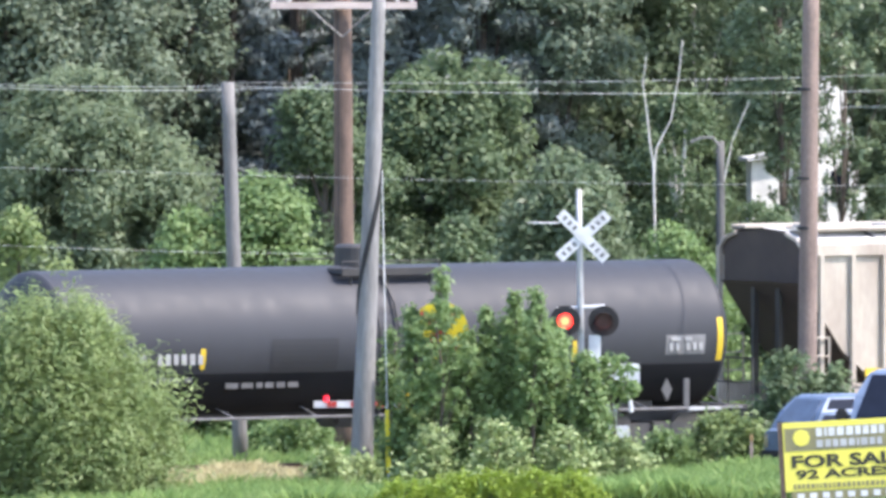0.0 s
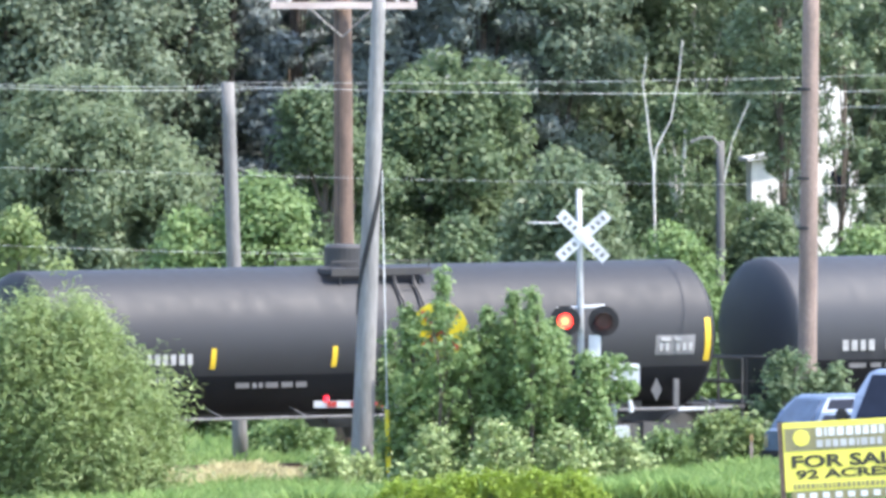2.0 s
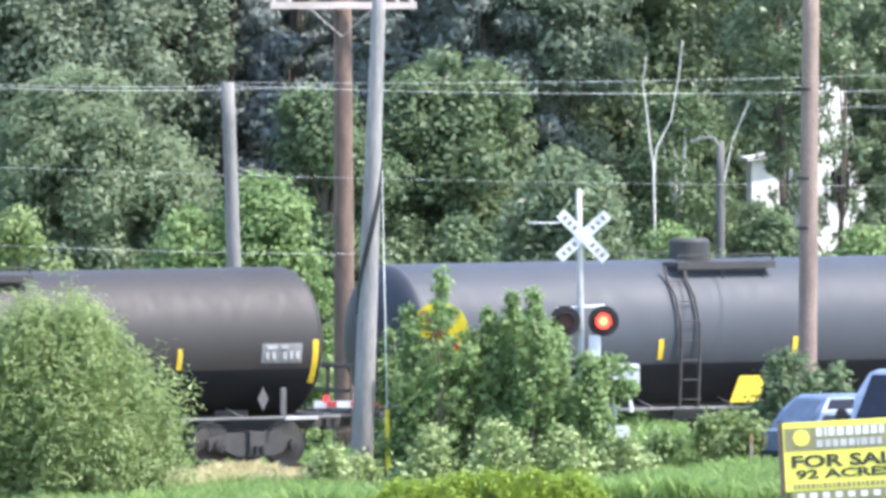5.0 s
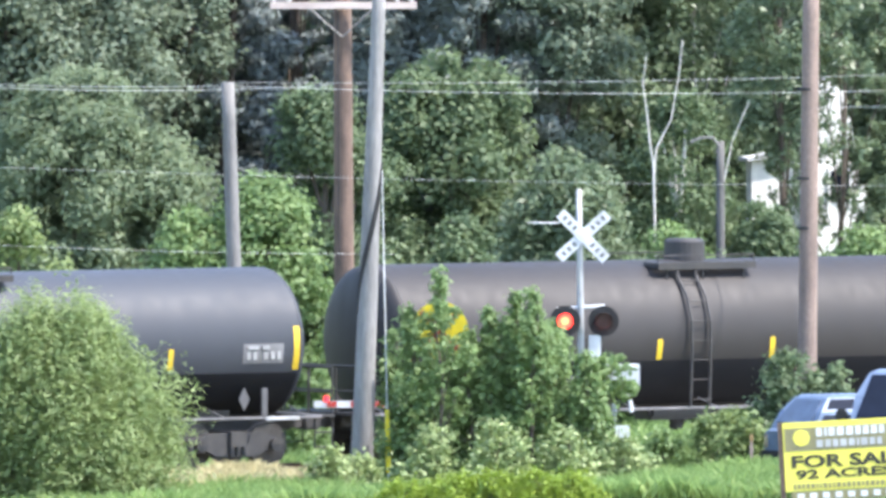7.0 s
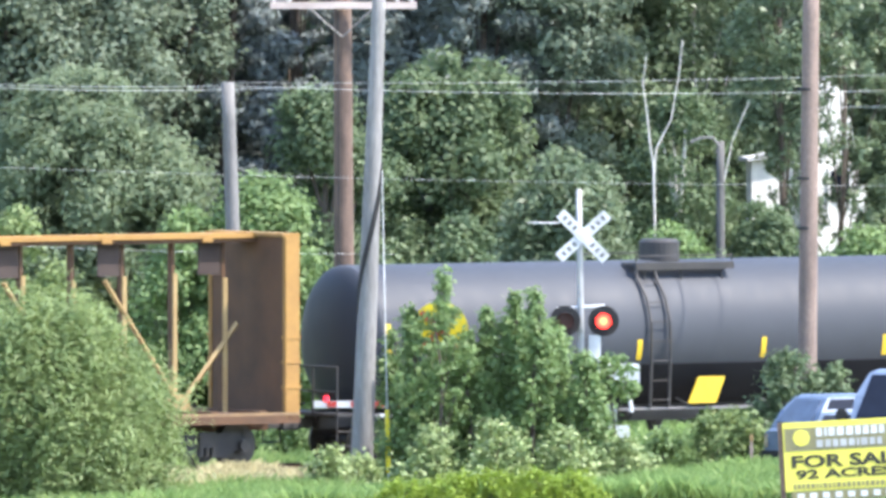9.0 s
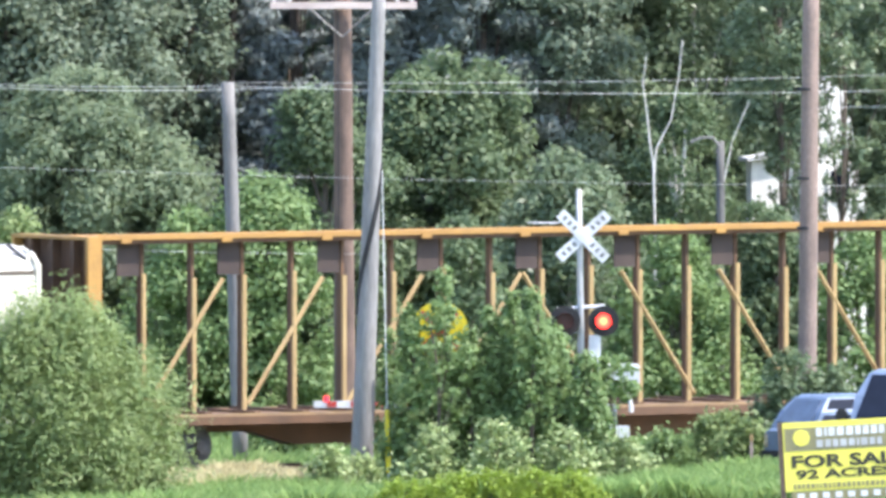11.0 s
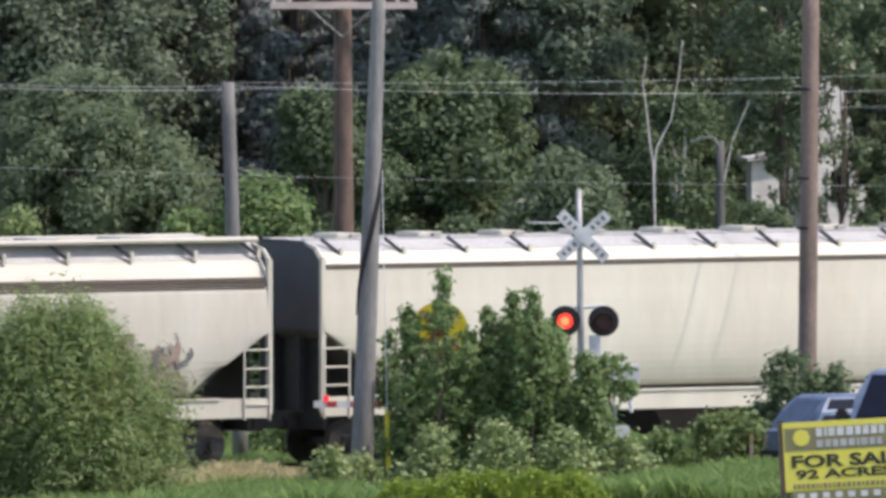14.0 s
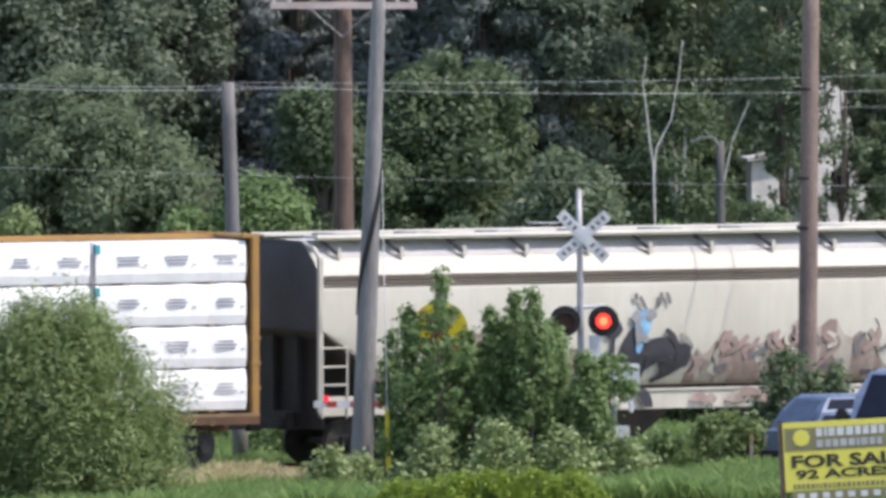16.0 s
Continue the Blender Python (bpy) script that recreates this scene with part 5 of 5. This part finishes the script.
    def blades(name, n, x0, x1, y0, y1, h0, h1, mat, label, keep):
        x, y = rng.uniform(x0, x1, n), rng.uniform(y0, y1, n)
        ok = np.array([keep(a, b) for a, b in zip(x, y)])
        x, y = x[ok], y[ok]
        n = len(x)
        z = np.array([ground_height(a, b) for a, b in zip(x, y)])
        hh = rng.uniform(h0, h1, n) * (0.75 + 0.25 * np.sin(x * 1.9) * np.cos(y * 1.1))
        ang = rng.uniform(0, 2 * math.pi, n)
        w = rng.uniform(0.006, 0.016, n)
        lx, ly = rng.normal(0, 0.35, n) * hh, rng.normal(0, 0.35, n) * hh
        c, s = np.cos(ang) * w, np.sin(ang) * w
        a = np.stack([x - c, y - s, z - 0.03], 1)
        b = np.stack([x + c, y + s, z - 0.03], 1)
        d = np.stack([x + lx * 0.4 + c * 0.7, y + ly * 0.4 + s * 0.7, z + hh * 0.6], 1)
        e = np.stack([x + lx * 1.1, y + ly * 1.1, z + hh], 1)
        me = bpy.data.meshes.new(name)
        co = np.stack([a, b, d, e], 1).reshape(-1, 3)
        me.vertices.add(4 * n)
        me.vertices.foreach_set("co", co.astype(np.float32).ravel())
        me.loops.add(4 * n)
        me.loops.foreach_set("vertex_index", np.arange(4 * n, dtype=np.int32))
        me.polygons.add(n)
        me.polygons.foreach_set("loop_start", np.arange(0, 4 * n, 4, dtype=np.int32))
        me.update(calc_edges=True)
        me.materials.append(M[mat])
        tagged(new(name, me), label, "grass", kind="stuff")

    blades("tall_grass", 210000, -11, 12, 394.5, 414, 0.25, 0.62, "grass", "tall green grass before the track", lambda a, b: before_track(a, b) > (3.4 if a > -0.5 else 6.2))
    blades("verge_grass", 60000, -12, 13, 408, 436, 0.25, 0.6, "grass", "green grass beyond the track", lambda a, b: before_track(a, b) < -3.2)
    blades("dry_grass", 170000, -9, 0.5, 398, 413, 0.38, 0.62, "dry_grass", "dry straw-coloured grass beside the ballast", lambda a, b: 1.9 + 0.9 * math.sin(a * 2) < before_track(a, b) < 6.6)


def make_marker_post():
    """A short weathered marker in the weeds."""
    post = empty("marker_post", Matrix.Translation((6.132, 403.5, -0.35)), "short orange-brown marker post among weeds", "marker post")
    part("stake", boxes((-0.03, 0.03, -0.02, 0.02, 0, 1.15), bevel=0.006), "paint_rust", post)
    part("cap", boxes((-0.04, 0.04, -0.03, 0.03, 1.1, 1.24), bevel=0.01), "stake_yellow", post)


# ---- white house among the trees ----
def make_house():
    Y = 450.0
    foot = Vector((6.901, Y, -0.4))
    house = empty("house", Matrix.Translation(foot) @ pose(0, 0, 0, rz=16), "white house with pale roof, half hidden by trees", "house")
    zz = 5.205 + 0.4
    top = 5.782 + 0.4
    part("wall", boxes((0, 1.15, 0.2, 0.6, 0, zz)), "siding_white", house)
    part("upper_wall", boxes((1.15, 2.6, 0, 0.6, 0, top)), "siding_white", house)
    part("roof", loft([[(-0.15, 0.0, zz), (1.15, 0.0, zz + 0.2), (1.15, 0.7, zz + 0.2), (-0.15, 0.7, zz)], [(-0.15, 0.0, zz + 0.08), (1.15, 0.0, zz + 0.3), (1.15, 0.7, zz + 0.3), (-0.15, 0.7, zz + 0.08)]]), "roof_pale", house)
    part("gable", plate([(1.15, top), (2.3, top), (2.1, top + 0.9), (1.7, top + 1.25), (1.35, top + 0.9)], 0.0, 0.5), "siding_white", house)
    for x in (1.75,):
        w = part("window", boxes((x, x + 0.45, -0.03, 0.01, top - 1.5, top - 0.8)), "car_glass", house, "dark window pane")
        for k in (x - 0.06, x + 0.45):
            part("frame", boxes((k, k + 0.06, -0.05, 0.02, top - 1.56, top - 0.74)), "siding_white", w)


# ---- vehicles ----
def make_vehicle(name, label, category, foot, yaw, wide, long, waist, roof, cab, top, tuck, lift, bed=None, quarter=0.1, tail="gate_red", tail_label="red tail lamp", rear=0.9):
    """A vehicle: its nose points to -y. cab: front and back of the cabin at the waist; top: those of the roof."""
    v = empty(name, Matrix.Translation(foot) @ pose(0, 0, 0, rz=yaw), label, category)
    w = wide / 2
    secs = []
    for y, hh, ww in ((-long / 2, 0.62, 0.86), (-long / 2 + 0.12, 0.72, 0.95), (cab[0] - 0.1, 0.97, 1.0), (cab[0] + 0.3, 1.0, 1.0), (cab[1], 1.0, 1.0), (long / 2 - 0.15, 0.98, 0.98), (long / 2, 0.9, 0.92)):
        z = lift + (waist - lift) * hh
        secs.append([(-w * ww * 0.94, y, lift), (-w * ww, y, lift + 0.25), (-w * ww, y, z - 0.14), (-w * ww * 0.93, y, z - 0.02), (-w * ww * 0.8, y, z), (w * ww * 0.8, y, z), (w * ww * 0.93, y, z - 0.02), (w * ww, y, z - 0.14), (w * ww, y, lift + 0.25), (w * ww * 0.94, y, lift)])
    part("body", loft(secs), "car_blue", v, "glossy blue painted body", smooth=False)
    t = w * tuck
    rows = []
    for (y0, y1), ww, z in (((cab[0], cab[1]), w * 0.93, waist - 0.02), ((cab[0] * 0.55 + top[0] * 0.45, cab[1] * 0.55 + top[1] * 0.45), w * 0.86, waist + (roof - waist) * 0.5), ((top[0], top[1]), t, roof - 0.05), ((top[0] + 0.12, top[1] - 0.12), t - 0.1, roof)):
        rows.append([(-ww, y0, z), (ww, y0, z), (ww, y1, z), (-ww, y1, z)])
    part("cabin", loft(rows), "car_blue", v, "blue cabin")

    def pane(a, b, c, d, out, fill=0.9, glass="car_glass"):
        bm = bmesh.new()
        ps = [Vector(p) for p in (a, b, c, d)]
        mid = sum(ps, Vector()) / 4
        n = (ps[1] - ps[0]).cross(ps[3] - ps[0]).normalized()
        if n.dot(out) < 0:
            n = -n
        f = [bm.verts.new(mid + (p - mid) * fill + n * 0.045) for p in ps]
        k = [bm.verts.new(mid + (p - mid) * fill - n * 0.01) for p in ps]
        bm.faces.new(f)
        for i in range(4):
            bm.faces.new((f[i], f[(i + 1) % 4], k[(i + 1) % 4], k[i]))
        part("window", bm, glass, v, "dark glass window" if glass == "car_glass" else "glass window with the sky's reflection painted in")

    zb, zt = waist + 0.02, roof - 0.06
    pane((-w * 0.9, cab[0], zb), (w * 0.9, cab[0], zb), (t, top[0], zt), (-t, top[0], zt), Vector((0, -1, 0.4)))
    # a rear pane below full size gets the painted sky reflection
    pane((-w * 0.9, cab[1], zb), (w * 0.9, cab[1], zb), (t, top[1], zt), (-t, top[1], zt), Vector((0, 1, 0.4)), rear, "sky_glass" if rear < 0.9 else "car_glass")
    for s in (-1, 1):
        ym = (cab[0] + cab[1]) / 2
        tm = (top[0] + top[1]) / 2
        pane((s * w * 0.92, cab[0] + 0.1, zb), (s * w * 0.92, ym, zb), (s * t, tm, zt), (s * t, top[0] + 0.05, zt), Vector((s, 0, 0.2)))
        pane((s * w * 0.92, ym, zb), (s * w * 0.92, cab[1] - quarter, zb), (s * t, top[1] - quarter * 0.65, zt), (s * t, tm, zt), Vector((s, 0, 0.2)))
        part("mirror", boxes((s * (w + 0.13) - 0.12, s * (w + 0.13) + 0.12, cab[0] + 0.25, cab[0] + 0.37, waist, waist + 0.24), bevel=0.04), "rubber", v, "black door mirror")
        part("head_lamp", boxes((s * w * 0.72 - 0.16, s * w * 0.72 + 0.16, -long / 2 - 0.01, -long / 2 + 0.1, waist * 0.58, waist * 0.58 + 0.17), bevel=0.03), "chrome", v, "clear head lamp")
        part("tail_lamp", boxes((s * w * 0.84 - 0.09, s * w * 0.84 + 0.09, long / 2 - 0.1, long / 2 + 0.015, waist - 0.42, waist - 0.12), bevel=0.02), tail, v, tail_label)
        for y in (-long / 2 + 0.85, long / 2 - 0.95):
            x = s * (w - 0.10)
            rw = lift + 0.14
            tyre = part("wheel", tube(bmesh.new(), [(x - 0.11, y, rw), (x - 0.08, y, rw), (x + 0.08, y, rw), (x + 0.11, y, rw)], [rw - 0.05, rw, rw, rw - 0.05], 24), "rubber", v, "black tyre")
            part("rim", disc(bmesh.new(), (x + s * 0.11, y, rw), (1, 0, 0), rw * 0.62, 0.03, 16), "chrome", tyre)
    part("grille", boxes((-w * 0.5, w * 0.5, -long / 2 - 0.015, -long / 2 + 0.05, waist * 0.5, waist * 0.72), bevel=0.01), "rubber", v)
    for y in (-long / 2 - 0.06, long / 2 + 0.06):
        part("bumper", boxes((-w * 0.94, w * 0.94, y - 0.09, y + 0.09, lift + 0.02, lift + 0.24), bevel=0.05), "chrome" if bed else "rubber", v)
    return v


def make_vehicles():
    make_vehicle("parked_car", "blue hatchback car standing behind the pickup truck", "car", (8.56, 404.5, 0.1), 122, 1.72, 4.1, 0.92, 1.57, (-0.7, 1.9), (0.1, 1.45), 0.68, 0.22, quarter=0.04, tail="chrome", tail_label="pale clear tail lamp", rear=0.8)
    make_vehicle("pickup_truck", "blue pickup truck waiting in the grass by the crossing", "pickup truck", (9.017, 398.0, 0.06), -8, 1.98, 5.4, 1.32, 2.3, (-1.0, 0.95), (-0.35, 0.8), 0.62, 0.34, bed=True)


make_ground()
make_track()
make_hopper("hopper_z", 16.0, "hopper_tan", "dirty tan ribbed covered hopper car on the track", ribbed=True, seams=0, end_floor=3.5, end_mat="rust_shade")
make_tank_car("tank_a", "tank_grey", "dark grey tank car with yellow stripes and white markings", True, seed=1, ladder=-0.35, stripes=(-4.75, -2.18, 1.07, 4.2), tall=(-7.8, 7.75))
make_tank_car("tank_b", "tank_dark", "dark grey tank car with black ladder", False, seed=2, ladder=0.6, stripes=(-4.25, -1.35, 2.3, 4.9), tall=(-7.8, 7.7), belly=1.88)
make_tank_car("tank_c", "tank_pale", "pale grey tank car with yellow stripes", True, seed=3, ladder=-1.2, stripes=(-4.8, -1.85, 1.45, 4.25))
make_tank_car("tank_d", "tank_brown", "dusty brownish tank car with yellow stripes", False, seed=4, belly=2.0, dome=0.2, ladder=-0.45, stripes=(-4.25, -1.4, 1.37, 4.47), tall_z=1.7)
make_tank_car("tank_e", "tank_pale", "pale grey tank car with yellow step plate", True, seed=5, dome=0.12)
make_centerbeam("beam_f", "empty mustard-yellow centerbeam flat car with rusty bulkheads", False)
make_hopper("hopper_g", 18.95, "hopper_white", "long smooth white covered hopper car", seams=0, drop=-0.15, walk_top=False)
make_graffiti(make_hopper("hopper_h", 15.8, "hopper_cream", "cream covered hopper car with spray-painted graffiti", seams=0, drop=0.17))
make_lumber(make_centerbeam("beam_i", "mustard-yellow centerbeam flat car loaded with white-wrapped lumber", True))
make_poles()
make_signal()
make_sale_sign()
make_warning_sign()
make_house()
make_vehicles()
make_marker_post()
make_forest()
make_near_plants()


# ---- what moves ----
def motions():
    times = [i * 0.5 for i in range(33)]
    for car, start in CARS:
        walk(car, [(t, on_track(start + gone(t))) for t in times])
    steps = [i / 15 for i in range(241)]
    turns = [pose(0, 0, 0, ry=math.degrees(gone(t) / 0.457) % 360) for t in steps]
    for wheel, x in WHEELS:
        at = Matrix.Translation((x, 0, 0.457))
        walk(wheel, [(t, at @ m) for t, m in zip(steps, turns)])
    # the two lamps flash by turns: an added disc covers the lens or drops back behind it
    half = 0.596
    for shutter, o, name in SHUTTERS:
        shut, clear = Matrix.Translation(o + Vector((0, -0.06, 0))), Matrix.Translation(o + Vector((0, 0.02, 0)))
        lit = name == "left"
        rows = [(0.0, clear if lit else shut)]
        t = 0.15
        while t < SECONDS - 0.1:
            rows.append((t - 1 / 30, clear if lit else shut))
            lit = not lit
            rows.append((t, clear if lit else shut))
            t += half
        rows.append((SECONDS, clear if lit else shut))
        walk(shutter, rows)
    # plants sway a little in the wind
    for plant, amount, phase in SWAYS:
        m = plant.matrix_world.copy()
        walk(plant, [(t, m @ pose(0, 0, 0, ry=amount * (0.6 * math.sin(2.1 * t + phase) + 0.4 * math.sin(3.7 * t + 2 * phase)), rx=0.3 * amount * math.sin(2.9 * t + phase))) for t in times])


motions()
